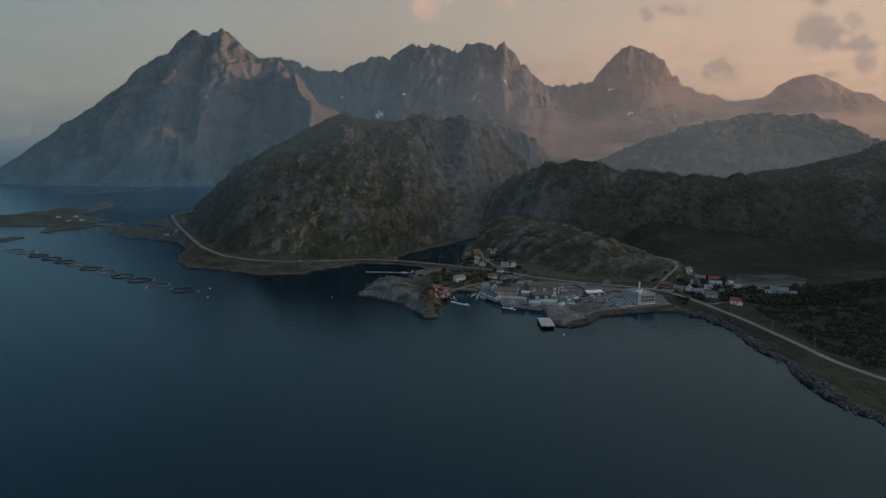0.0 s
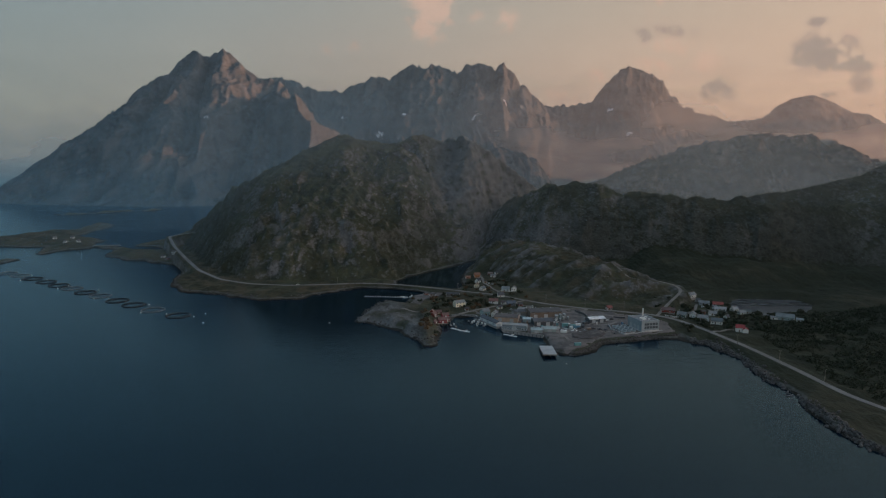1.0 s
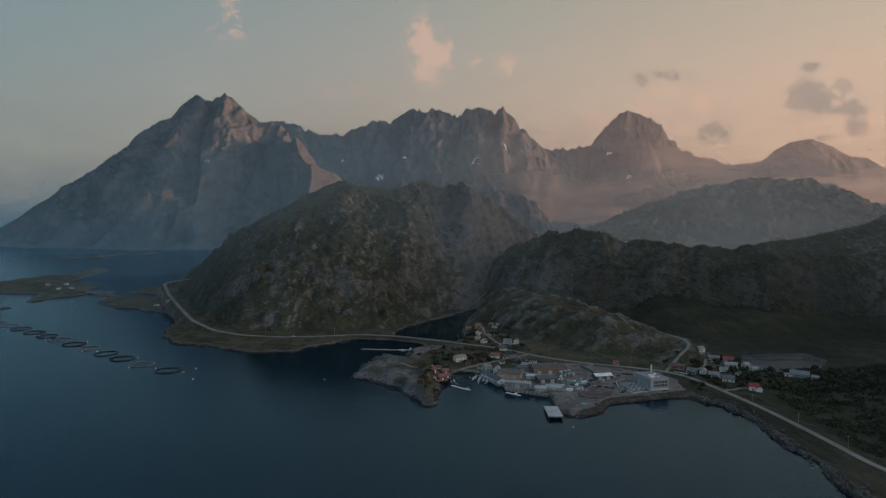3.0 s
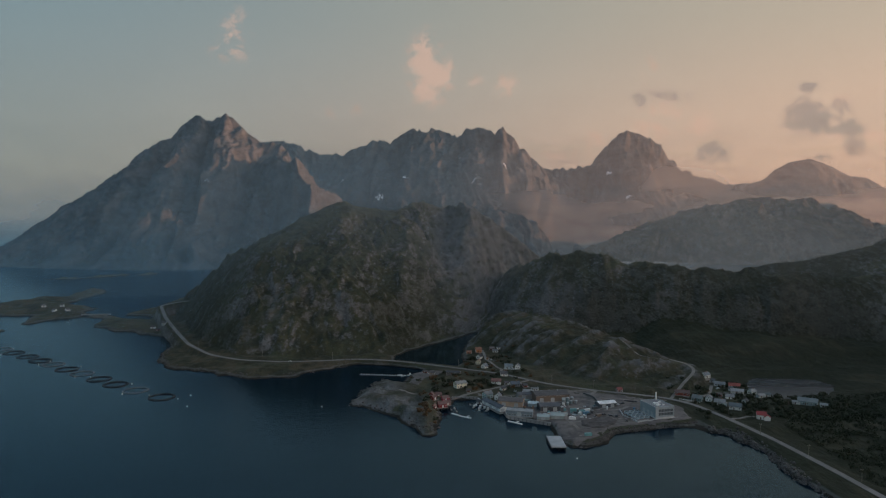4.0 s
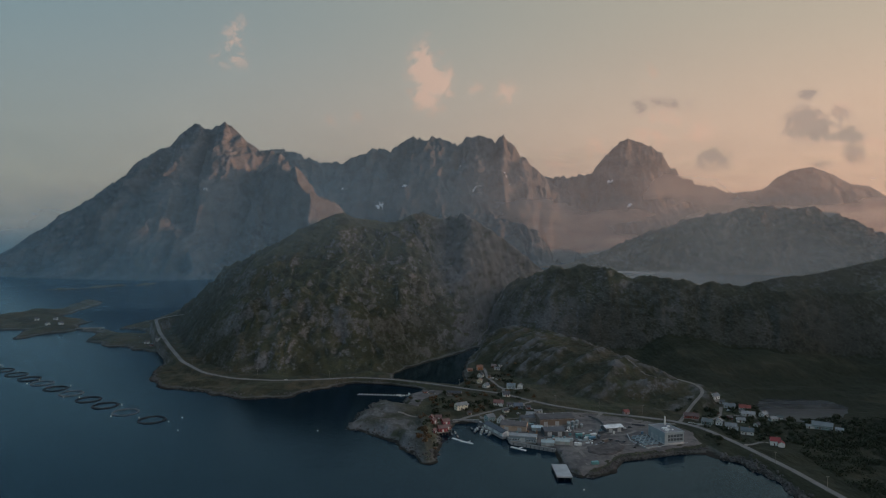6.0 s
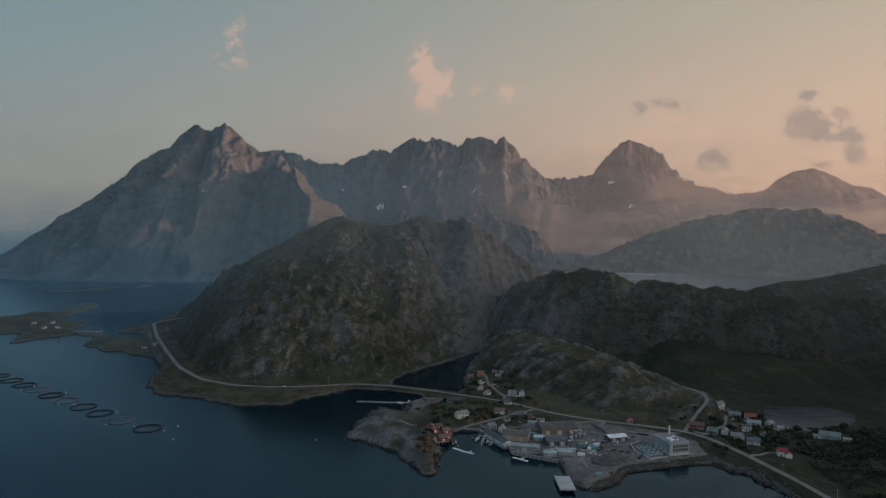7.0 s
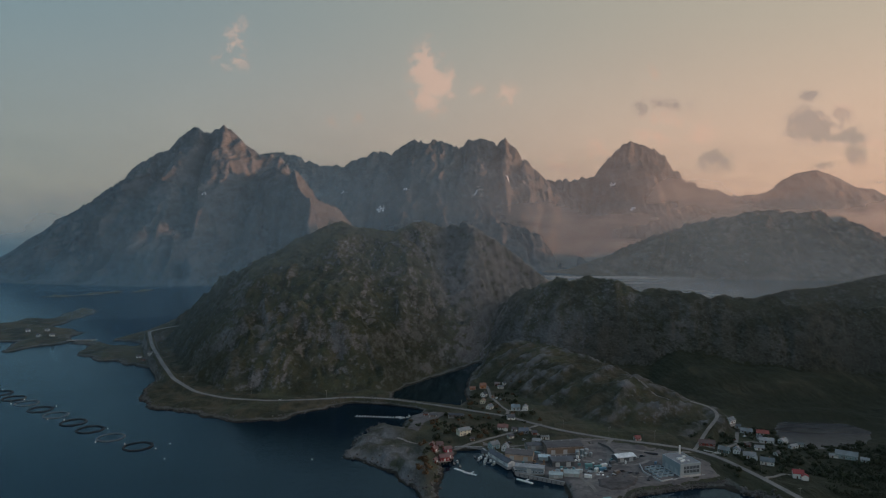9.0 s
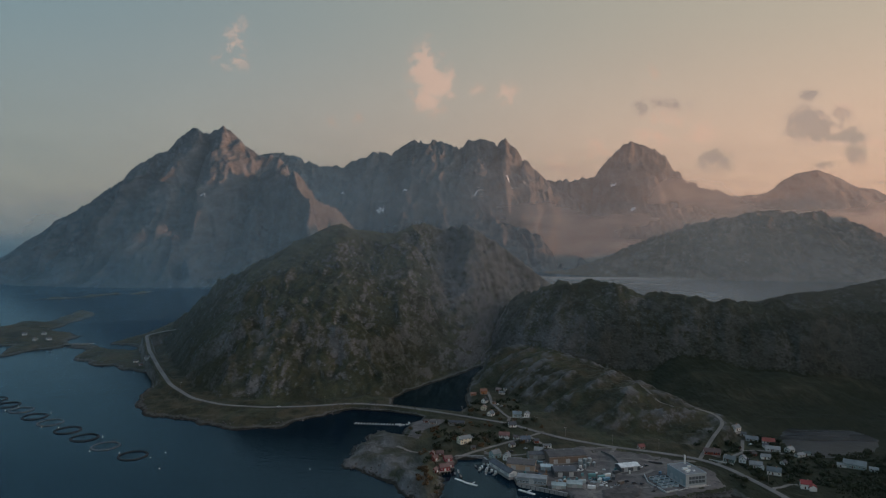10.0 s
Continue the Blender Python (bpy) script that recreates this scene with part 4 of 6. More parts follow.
def paint(colour, roughness=0.75, wear=0.14, name="paint"):
    key = (tuple(round(c, 3) for c in colour), roughness)
    if key not in PAINTS:
        PAINTS[key] = plain(name, colour, roughness, wear=wear, scale=0.9)
    return PAINTS[key]


WHITE, CREAM = (0.76, 0.76, 0.74), (0.66, 0.60, 0.44)
SLATE, DARK, GREYROOF = (0.075, 0.078, 0.085), (0.05, 0.055, 0.06), (0.20, 0.20, 0.20)
GLASS = plain("window_glass", (0.03, 0.04, 0.05), 0.08, wear=0.1)
TIMBER = plain("weathered_timber", (0.22, 0.19, 0.16), 0.85, wear=0.3)
METAL = plain("galvanised_metal", (0.42, 0.43, 0.44), 0.45, 0.6, wear=0.15)
RUBBER = plain("black_rubber", (0.025, 0.025, 0.027), 0.7)


def part(name, bm, mat, parent=None, label=""):
    me = bpy.data.meshes.new(name)
    bm.to_mesh(me)
    bm.free()
    for m in (mat if isinstance(mat, (list, tuple)) else [mat]):
        me.materials.append(m)
    ob = new(name, me)
    ob.parent = parent
    return tagged(ob, label)


def box(bm, x0, x1, y0, y1, z0, z1, m=None):
    v = [Vector((x, y, z)) for z in (z0, z1) for x, y in ((x0, y0), (x1, y0), (x1, y1), (x0, y1))]
    v = [bm.verts.new(m @ p if m else p) for p in v]
    for f in ((3, 2, 1, 0), (4, 5, 6, 7), (0, 1, 5, 4), (1, 2, 6, 5), (2, 3, 7, 6), (3, 0, 4, 7)):
        bm.faces.new([v[i] for i in f])
    return bm


def tube(bm, r0, r1, z0, z1, n=12, m=None, caps=True):
    a = [bm.verts.new((m or Matrix()) @ Vector((r0 * math.cos(2 * math.pi * i / n), r0 * math.sin(2 * math.pi * i / n), z0))) for i in range(n)]
    b = [bm.verts.new((m or Matrix()) @ Vector((r1 * math.cos(2 * math.pi * i / n), r1 * math.sin(2 * math.pi * i / n), z1))) for i in range(n)]
    for i in range(n):
        bm.faces.new((a[i], a[(i + 1) % n], b[(i + 1) % n], b[i]))
    if caps:
        bm.faces.new(a[::-1])
        bm.faces.new(b)
    return bm


def solid(*args):
    return box(bmesh.new(), *args)


def level(x, y):
    """The ground's height, from the grid of the ground sheet."""
    u, v = (x + 960) / 2.5, (y - 300) / 2.5
    i, j = min(max(int(v), 0), GROUND.shape[0] - 2), min(max(int(u), 0), GROUND.shape[1] - 2)
    a, b = v - i, u - j
    return float((GROUND[i, j] * (1 - b) + GROUND[i, j + 1] * b) * (1 - a) + (GROUND[i + 1, j] * (1 - b) + GROUND[i + 1, j + 1] * b) * a)


def thing(name, x, y, turn, label, category, z=None, group=""):
    e = new(name)
    e.empty_display_size = 1.0
    e.matrix_basis = pose(x, y, level(x, y) if z is None else z, 0, 0, turn)
    return tagged(e, label, category, group)


def window(parent, x, y, z, w, h, axis, sign):
    """A framed pane on the wall that faces sign * axis."""
    t = 0.08
    if axis == "y":
        f = part("window", solid(x - w / 2, x + w / 2, y - t, y + t, z, z + h), paint(WHITE), parent)
        yy = y + sign * (t + 0.02)
        part("pane", solid(x - w / 2 + 0.12, x + w / 2 - 0.12, min(y, yy), max(y, yy), z + 0.12, z + h - 0.12), GLASS, f)
    else:
        f = part("window", solid(x - t, x + t, y - w / 2, y + w / 2, z, z + h), paint(WHITE), parent)
        xx = x + sign * (t + 0.02)
        part("pane", solid(min(x, xx), max(x, xx), y - w / 2 + 0.12, y + w / 2 - 0.12, z + 0.12, z + h - 0.12), GLASS, f)


def gable_walls(L, W, H, R):
    """Walls with two gables along x, open at nothing: a closed shell."""
    bm = bmesh.new()
    l, w = L / 2, W / 2
    v = [bm.verts.new(p) for p in ((-l, -w, 0), (l, -w, 0), (l, w, 0), (-l, w, 0), (-l, -w, H), (l, -w, H), (l, w, H), (-l, w, H), (-l, 0, H + R), (l, 0, H + R))]
    for f in ((3, 2, 1, 0), (0, 1, 5, 4), (2, 3, 7, 6), (1, 2, 6, 9, 5), (3, 0, 4, 8, 7), (4, 5, 9, 8), (6, 7, 8, 9)):
        bm.faces.new([v[i] for i in f])
    return bm


def gable_roof(L, W, H, R, over=0.5, thick=0.22):
    bm = bmesh.new()
    l, w = L / 2 + over, W / 2
    drop = R / w * over
    for s in (-1, 1):
        eave, ridge = (s * (w + over), H - drop), (0.0, H + R)
        p = [(-l, *eave), (l, *eave), (l, *ridge), (-l, *ridge)]
        low = [bm.verts.new((a, b, c + 0.03)) for a, b, c in p]
        top = [bm.verts.new((a, b, c + 0.03 + thick)) for a, b, c in p]
        order = (0, 1, 2, 3) if s < 0 else (3, 2, 1, 0)
        bm.faces.new([top[i] for i in order])
        bm.faces.new([low[i] for i in order[::-1]])
        for i in range(4):
            j = (i + 1) % 4
            bm.faces.new((low[i], low[j], top[j], top[i]) if s < 0 else (low[j], low[i], top[i], top[j]))
    return bm


def house(x, y, turn, L, W, H, wall, roof, label, rise=None, chimney=True, door_colour=(0.10, 0.05, 0.03), annex=None, name="house", windows=True):
    """A timber house with saddle roof: foundation, walls, roof, door, windows, trim and chimney."""
    L, W, H = L * 0.76, W * 0.78, H * 0.86
    R = rise * 0.78 if rise is not None else W * 0.38
    roof = tuple(min(c, 0.10 + 0.30 * c) if min(roof) > 0.2 else c for c in roof)
    h = thing(name, x, y, turn, label, "house", group="village houses")
    part("foundation", solid(-L / 2 + 0.1, L / 2 - 0.1, -W / 2 + 0.1, W / 2 - 0.1, -2.5, 0.45), CONCRETE, h)
    body = part("wall", gable_walls(L, W, H, R), paint(wall), h)
    body.location.z = 0.4
    top = part("roof", gable_roof(L, W, H + 0.4, R), paint(roof, 0.8, 0.22, "roofing"), h)
    for s in (-1, 1):
        for e in (-1, 1):
            part("corner_board", solid(s * L / 2 - 0.12, s * L / 2 + 0.12, e * W / 2 - 0.12, e * W / 2 + 0.12, 0.4, H + 0.35), paint(WHITE), h)
    if chimney:
        part("chimney", solid(L * 0.12, L * 0.12 + 0.8, -0.4, 0.4, H + R * 0.6, H + R + 1.4), paint((0.24, 0.14, 0.11)), top)
    part("door", solid(-0.5 - L * 0.1, 0.5 - L * 0.1, -W / 2 - 0.09, -W / 2 + 0.05, 0.45, 2.55), paint(door_colour), h)
    if windows:
        floors = [1.3] if H < 4.4 else [1.3, 3.9]
        n = max(2, int(L / 3.2))
        for z in floors:
            for i in range(n):
                px = (i + 0.5) / n * L - L / 2
                if z > 2 or abs(px + L * 0.1) > 1.2:
                    window(h, px, -W / 2, z, 1.2, 1.4, "y", -1)
            for e in (-1, 1):
                for q in (-W * 0.22, W * 0.22):
                    window(h, e * L / 2, q, z, 1.1, 1.4, "x", e)
        for e in (-1, 1):
            window(h, e * L / 2, 0, H + 0.5, 0.9, 1.0, "x", e)
    if annex:
        ax, ay, al, aw, ah = annex
        a = part("annex", gable_walls(al, aw, ah, aw * 0.3), paint(wall), h)
        a.matrix_basis = pose(ax, ay, 0.3, 0, 0, 90)
        r = part("annex_roof", gable_roof(al, aw, ah, aw * 0.3, 0.35), paint(roof, 0.8, 0.22, "roofing"), a)
    return h


def hall(x, y, turn, L, W, H, wall, roof, label, rise=1.0, gates=2, band=False, name="hall"):
    """An industrial hall: shell, low roof, gates, window band, eaves gutter."""
    h = thing(name, x, y, turn, label, "industrial building", max(level(x, y), 2.5), group="quay halls")
    part("plinth", solid(-L / 2 - 0.1, L / 2 + 0.1, -W / 2 - 0.1, W / 2 + 0.1, -2.0, 0.5), CONCRETE, h)
    part("wall", gable_walls(L, W, H, rise), paint(wall, 0.6), h)
    top = part("roof", gable_roof(L, W, H, rise, 0.35, 0.3), paint(roof, 0.7, 0.25, "roofing"), h)
    for i in range(3):
        part("roof_vent", tube(bmesh.new(), 0.4, 0.4, H + rise * 0.5, H + rise + 0.9, 8, Matrix.Translation((L * (0.25 * i - 0.25), 0.6, 0))), METAL, top)
    for i in range(gates):
        px = (i + 0.5) / gates * L - L / 2
        part("gate", solid(px - 1.9, px + 1.9, -W / 2 - 0.12, -W / 2 + 0.05, 0.1, min(4.0, H - 0.6)), paint((0.42, 0.44, 0.45), 0.5), h)
        part("gate", solid(L / 2 - 0.05, L / 2 + 0.12, -1.9 + (W * 0.22) * (i - 0.5), 1.9 + (W * 0.22) * (i - 0.5), 0.1, min(4.0, H - 0.6)), paint((0.42, 0.44, 0.45), 0.5), h) if i == 0 else None
    if band:
        n = int(L / 2.4)
        for z in ([1.2, 3.6] if H > 5 else [1.2]):
            for i in range(n):
                window(h, (i + 0.5) / n * L - L / 2, -W / 2, z, 1.7, 1.3, "y", -1)
    part("gutter", solid(-L / 2 - 0.3, L / 2 + 0.3, -W / 2 - 0.55, -W / 2 - 0.4, H - 0.35, H - 0.2), METAL, h)
    return h


# the houses above the inlet and along the lane
house(49, 952, 8, 10, 8, 4.6, (0.46, 0.19, 0.08), (0.24, 0.12, 0.08), "ochre orange timber house by the inlet")
house(36, 950, 4, 9, 5, 2.6, (0.36, 0.15, 0.08), (0.26, 0.14, 0.10), "low rust brown shed beside the orange house", chimney=False, windows=False, name="shed")
house(68, 957, -15, 8, 6, 2.8, (0.40, 0.13, 0.11), (0.20, 0.15, 0.14), "small faded red cabin by the gravel lane", chimney=False)
house(71, 943, -10, 9, 5, 2.6, WHITE, GREYROOF, "low white garage by the gravel lane", chimney=False, name="garage")
house(48, 909, 60, 9, 7, 3.6, WHITE, DARK, "white timber house with dark steep roof", rise=3.4)
house(45, 879, 75, 8, 7, 3.8, CREAM, (0.28, 0.20, 0.15), "cream timber house with brown roof")
house(51, 851, 55, 9, 7, 3.4, WHITE, (0.16, 0.19, 0.21), "white timber house with blue-grey roof", rise=3.2)
house(80, 850, -12, 12, 8, 4.0, (0.46, 0.54, 0.57), (0.20, 0.24, 0.26), "pale blue timber house beside the fence")
house(90, 844, 78, 9, 7, 4.2, WHITE, GREYROOF, "white gabled house beside the pale blue house")
house(70, 808, 15, 10, 8, 3.2, WHITE, SLATE, "white timber house with dark roof above the road", rise=3.4)
house(59, 774, -8, 13, 8, 3.0, WHITE, (0.20, 0.10, 0.085), "white bungalow with rust red roof", annex=(3, -4.5, 5, 4, 2.6))
house(78, 761, 5, 12, 8, 3.2, (0.12, 0.14, 0.17), (0.10, 0.12, 0.15), "dark blue timber house near the lane")
house(19, 757, 28, 16, 9, 5.8, (0.70, 0.66, 0.52), (0.42, 0.44, 0.41), "large cream two-storey house on the green", rise=2.6)
house(46, 721, 35, 11, 8.5, 5.0, (0.26, 0.36, 0.37), (0.24, 0.27, 0.28), "grey-green two-storey house by the harbour", rise=3.2)
house(56, 714, 72, 9, 7, 4.6, WHITE, (0.20, 0.21, 0.22), "white gabled house by the harbour", rise=3.2)
house(38, 713, -10, 9, 5, 2.6, (0.52, 0.55, 0.55), DARK, "grey harbour shed with dark roof", chimney=False, name="shed")
house(65, 707, -12, 9, 4, 2.5, WHITE, (0.45, 0.46, 0.46), "low white store by the harbour", chimney=False, name="shed", windows=False)
house(87, 731, -8, 10, 6, 3.0, (0.68, 0.67, 0.63), (0.55, 0.56, 0.55), "white workshop with pale roof", chimney=False, name="workshop")
house(13, 820, -9, 21, 7, 3.0, (0.16, 0.155, 0.15), (0.055, 0.06, 0.07), "long dark timber building with white trim", rise=1.6, chimney=False, name="boathouse")
house(184, 740, 10, 7, 6, 2.8, (0.30, 0.20, 0.20), (0.22, 0.075, 0.065), "small cabin with red roof below the slope", chimney=False, name="cabin")

house(96, 741, 6, 10, 6, 3.0, WHITE, (0.30, 0.30, 0.29), "white walled store behind the warehouse", chimney=False, name="store", rise=0.8)
house(70, 768, -20, 6, 5, 2.5, (0.50, 0.50, 0.48), (0.10, 0.08, 0.08), "small grey garage beside the bungalow", chimney=False, windows=False, name="garage")
house(88, 756, 12, 6, 5, 2.5, (0.22, 0.06, 0.05), (0.07, 0.07, 0.075), "small dark red shed near the lane", chimney=False, windows=False, name="shed")
house(64, 748, 25, 7, 5, 2.6, (0.62, 0.62, 0.58), (0.08, 0.08, 0.09), "small pale shed among the gardens", chimney=False, windows=False, name="shed")
house(27, 742, 15, 5, 4, 2.3, (0.20, 0.13, 0.09), (0.07, 0.06, 0.06), "brown timber shed beside the green", chimney=False, windows=False, name="shed")
house(58, 898, 70, 5, 4, 2.3, (0.34, 0.20, 0.12), (0.12, 0.09, 0.08), "small ochre shed by the gravel lane", chimney=False, windows=False, name="shed")
house(76, 952, 20, 5, 4, 2.3, WHITE, (0.10, 0.10, 0.11), "small white shed by the red cabin", chimney=False, windows=False, name="shed")
house(-12, 823, -9, 9, 4, 2.3, (0.28, 0.25, 0.22), (0.09, 0.085, 0.085), "low weathered net store at the landing", chimney=False, windows=False, name="net_store")
house(-20, 832, 30, 6, 4, 2.2, (0.24, 0.08, 0.06), (0.08, 0.07, 0.07), "small rust red boat shed at the landing", chimney=False, windows=False, name="boat_shed")

# the houses by the lake
house(296, 778, -20, 7, 5, 2.5, (0.42, 0.46, 0.48), (0.09, 0.10, 0.11), "small blue-grey garage above the lake", chimney=False, windows=False, name="garage")
house(303, 746, -15, 6, 5, 2.4, WHITE, (0.10, 0.10, 0.11), "small white garage between the bungalows", chimney=False, windows=False, name="garage")
house(281, 723, 20, 6, 5, 2.4, (0.24, 0.06, 0.05), (0.08, 0.07, 0.07), "dark red shed beside the lane", chimney=False, windows=False, name="shed")
house(331, 726, -10, 8, 5, 2.5, (0.52, 0.55, 0.55), (0.09, 0.11, 0.11), "grey outhouse near the lake shore", chimney=False, windows=False, name="outhouse")
house(297, 700, 35, 6, 5, 2.4, (0.60, 0.60, 0.58), (0.08, 0.08, 0.085), "pale shed in the birch scrub", chimney=False, windows=False, name="shed")
house(342, 690, -32, 9, 4, 2.4, WHITE, (0.60, 0.60, 0.58), "low white polytunnel shed near the barn", chimney=False, windows=False, name="shed")
house(243, 722, -14, 18, 8, 3.0, (0.24, 0.05, 0.04), (0.11, 0.075, 0.07), "long dark red timber house by the junction")
house(288, 777, 30, 11, 8, 4.0, WHITE, (0.35, 0.37, 0.39), "white gabled house above the lake")
house(298, 763, -25, 14, 7, 3.0, (0.40, 0.46, 0.50), (0.26, 0.31, 0.34), "blue-grey bungalow above the lake")
house(311, 757, -20, 14, 8, 3.2, WHITE, (0.26, 0.07, 0.055), "white house with weathered red roof")
house(305, 736, -18, 16, 7, 2.8, (0.55, 0.57, 0.57), (0.62, 0.63, 0.62), "long grey bungalow with pale roof")
house(319, 733, 25, 9, 7, 3.4, WHITE, (0.60, 0.61, 0.60), "white house with pale roof")
house(288, 714, -15, 10, 6, 2.8, WHITE, (0.50, 0.51, 0.50), "small white house with grey roof", chimney=False)
house(253, 707, -38, 12, 8, 3.2, (0.11, 0.17, 0.16), (0.21, 0.27, 0.27), "dark green timber house with white trim")
house(264, 706, 62, 10, 7, 3.8, WHITE, (0.38, 0.40, 0.42), "white gabled house near the road", rise=3.2)
house(269, 692, -20, 13, 8, 3.4, WHITE, (0.36, 0.37, 0.38), "white house with grey roof near the road", annex=(4, -5, 4, 4, 3.0))
house(277, 676, -25, 14, 9, 3.6, (0.66, 0.67, 0.66), (0.11, 0.13, 0.14), "white house with dark roof near the road")
house(287, 645, -20, 10, 8, 4.8, WHITE, (0.26, 0.045, 0.045), "white two-storey house with red roof", rise=3.0, annex=(4.5, -3.5, 5, 5, 3.2))
house(322, 720, 15, 10, 5, 2.5, (0.60, 0.62, 0.60), (0.52, 0.54, 0.52), "low pale outbuilding beside the lake", chimney=False, name="outbuilding")
house(352, 688, -32, 22, 12, 4.0, (0.25, 0.33, 0.34), (0.24, 0.31, 0.32), "large grey-green barn near the lake", rise=3.4, chimney=False, name="barn")
house(362, 678, -32, 8, 5, 2.6, (0.60, 0.64, 0.62), (0.50, 0.55, 0.54), "pale lean-to beside the barn", chimney=False, name="shed")

# the island farm
for px, py, turn, size in ((-791, 1379, 20, 9), (-747, 1339, -30, 11), (-715, 1327, 60, 9), (-759, 1387, 0, 8)):
    house(px, py, turn, size, 7, 3.6, WHITE, (0.14, 0.14, 0.15), "small white house on the low island")
for px, py, turn, wall, word in ((-474, 1145, 10, WHITE, "white"), (-457, 1126, 40, (0.22, 0.05, 0.04), "dark red"), (-442, 1113, -20, (0.40, 0.40, 0.38), "grey")):
    house(px, py, turn, 9, 6, 2.8, wall, (0.10, 0.09, 0.09), "small " + word + " boathouse on the western point", chimney=False, windows=False, name="boathouse")


def bridge(x0, y0, x1, y1):
    """A low plain bridge: deck, side beams and squat piers."""
    L, turn = math.hypot(x1 - x0, y1 - y0), math.degrees(math.atan2(y1 - y0, x1 - x0))
    e = thing("bridge", x0, y0, turn, "low grey bridge between the island and the point", "bridge", 0.0)
    part("deck", solid(0, L, -2.4, 2.4, 2.6, 3.2), CONCRETE, e)
    for q in (-2.5, 2.5):
        part("parapet", solid(0, L, q - 0.15, q + 0.15, 3.2, 4.0), CONCRETE, e)
    for k in range(int(L / 14) + 1):
        part("pier", solid(14 * k, 14 * k + 1.6, -2.0, 2.0, -4, 2.6), CONCRETE, e)


bridge(-681, 1314, -630, 1321)

# the quay
hall(50.5, 692, -64, 34, 8, 3.6, (0.66, 0.67, 0.66), (0.075, 0.085, 0.10), "long white quay shed with dark roof", rise=1.8, gates=3)
hall(67, 694, -14, 24, 16, 5.4, (0.42, 0.31, 0.23), (0.10, 0.088, 0.084), "fish hall with peach coloured front", rise=1.8)
hall(86, 716, 8, 22, 10, 4.4, (0.28, 0.27, 0.26), (0.085, 0.085, 0.09), "grey workshop hall with pale eaves", rise=1.6)
hall(107, 712, 10, 34, 20, 6.4, (0.19, 0.145, 0.115), (0.075, 0.070, 0.070), "large brown-fronted warehouse with dark roof", rise=2.0, gates=3)
hall(72, 664, -14, 24, 9, 5.0, (0.22, 0.27, 0.30), (0.27, 0.28, 0.28), "grey two-storey quay office with rows of windows", rise=0.9, gates=1, band=True)
hall(101, 680, 6, 19, 13, 5.0, (0.07, 0.08, 0.09), (0.085, 0.09, 0.10), "dark slate clad hall on the yard", rise=1.8)
hall(92, 652, -10, 11, 6, 2.8, (0.30, 0.36, 0.36), (0.33, 0.39, 0.39), "pale green storage tent on the quay", rise=1.6, gates=1, name="storage_tent")
hall(105, 654, -8, 12, 7, 3.2, (0.32, 0.38, 0.37), (0.36, 0.42, 0.41), "pale green double storage tent on the quay", rise=1.9, gates=1, name="storage_tent")
hall(158, 691, 16, 18, 10, 4.2, (0.085, 0.10, 0.115), (0.72, 0.72, 0.70), "dark shed with bright white roof on the yard", rise=1.5, gates=2)
hall(88, 690, -6, 10, 7, 3.2, (0.42, 0.52, 0.54), (0.46, 0.55, 0.57), "pale blue store on the yard", rise=1.2, gates=1, name="store")


def processing_plant(x, y, turn):
    """The tall pale plant at the east end: a deep block with its gable side to the water, window front, roof units and a white chimney."""
    e = thing("processing_plant", x, y, turn, "tall pale blue-grey processing plant with flat roof", "factory")
    pale, flat = paint((0.30, 0.35, 0.37), 0.5, 0.10), paint((0.20, 0.20, 0.205), 0.8)
    dark = paint((0.07, 0.09, 0.105), 0.3)
    part("plinth", solid(-9.6, 9.6, -13.1, 13.1, -2, 0.9), paint((0.55, 0.55, 0.54), 0.7), e, "pale concrete plinth")
    main = part("wall", solid(-9.5, 9.5, -13, 13, 0.9, 9.8), pale, e)
    part("roof", solid(-9.2, 9.2, -12.7, 12.7, 9.82, 9.95), flat, e)
    for a in ((-9.65, 9.65, -13.15, -12.7), (-9.65, 9.65, 12.7, 13.15), (-9.65, -9.2, -12.68, 12.68), (9.2, 9.65, -12.68, 12.68)):
        part("parapet", solid(*a, 9.7, 10.4), pale, e)
    for i in range(9):
        part("cladding_rib", solid(-9.62, -9.45, -12 + 3 * i - 0.08, -12 + 3 * i + 0.08, 0.9, 9.7), pale, main)
    for z in (2.6, 5.8):
        for i in range(5):
            part("window", solid(-7.0 + 3.1 * i, -4.4 + 3.1 * i, -13.1, -12.95, z, z + 2.3), dark, main)
    part("corner_tower", solid(-9.9, -6.8, -13.5, -12.9, 0.2, 10.6), paint((0.36, 0.41, 0.43), 0.5), e)
    for i in range(3):
        part("gate", solid(-9.66, -9.48, -9 + 7 * i, -5.4 + 7 * i, 0.9, 4.6), paint((0.42, 0.44, 0.45), 0.5), e)
    for px, py, sx in ((-5.5, -8, 1.8), (-2.5, -6, 1.5), (-5, -3, 2.2), (-1.5, -1.5, 1.4), (1.5, -7, 1.2), (3, 2, 1.6)):
        part("roof_unit", solid(px, px + sx * 1.5, py, py + sx, 9.95, 9.95 + sx * 0.7), paint(WHITE, 0.4), e)
    part("chimney", tube(bmesh.new(), 0.75, 0.65, 9.9, 17.5, 14, Matrix.Translation((5.5, 10.5, 0))), paint((0.70, 0.70, 0.68), 0.4), e)
    return e


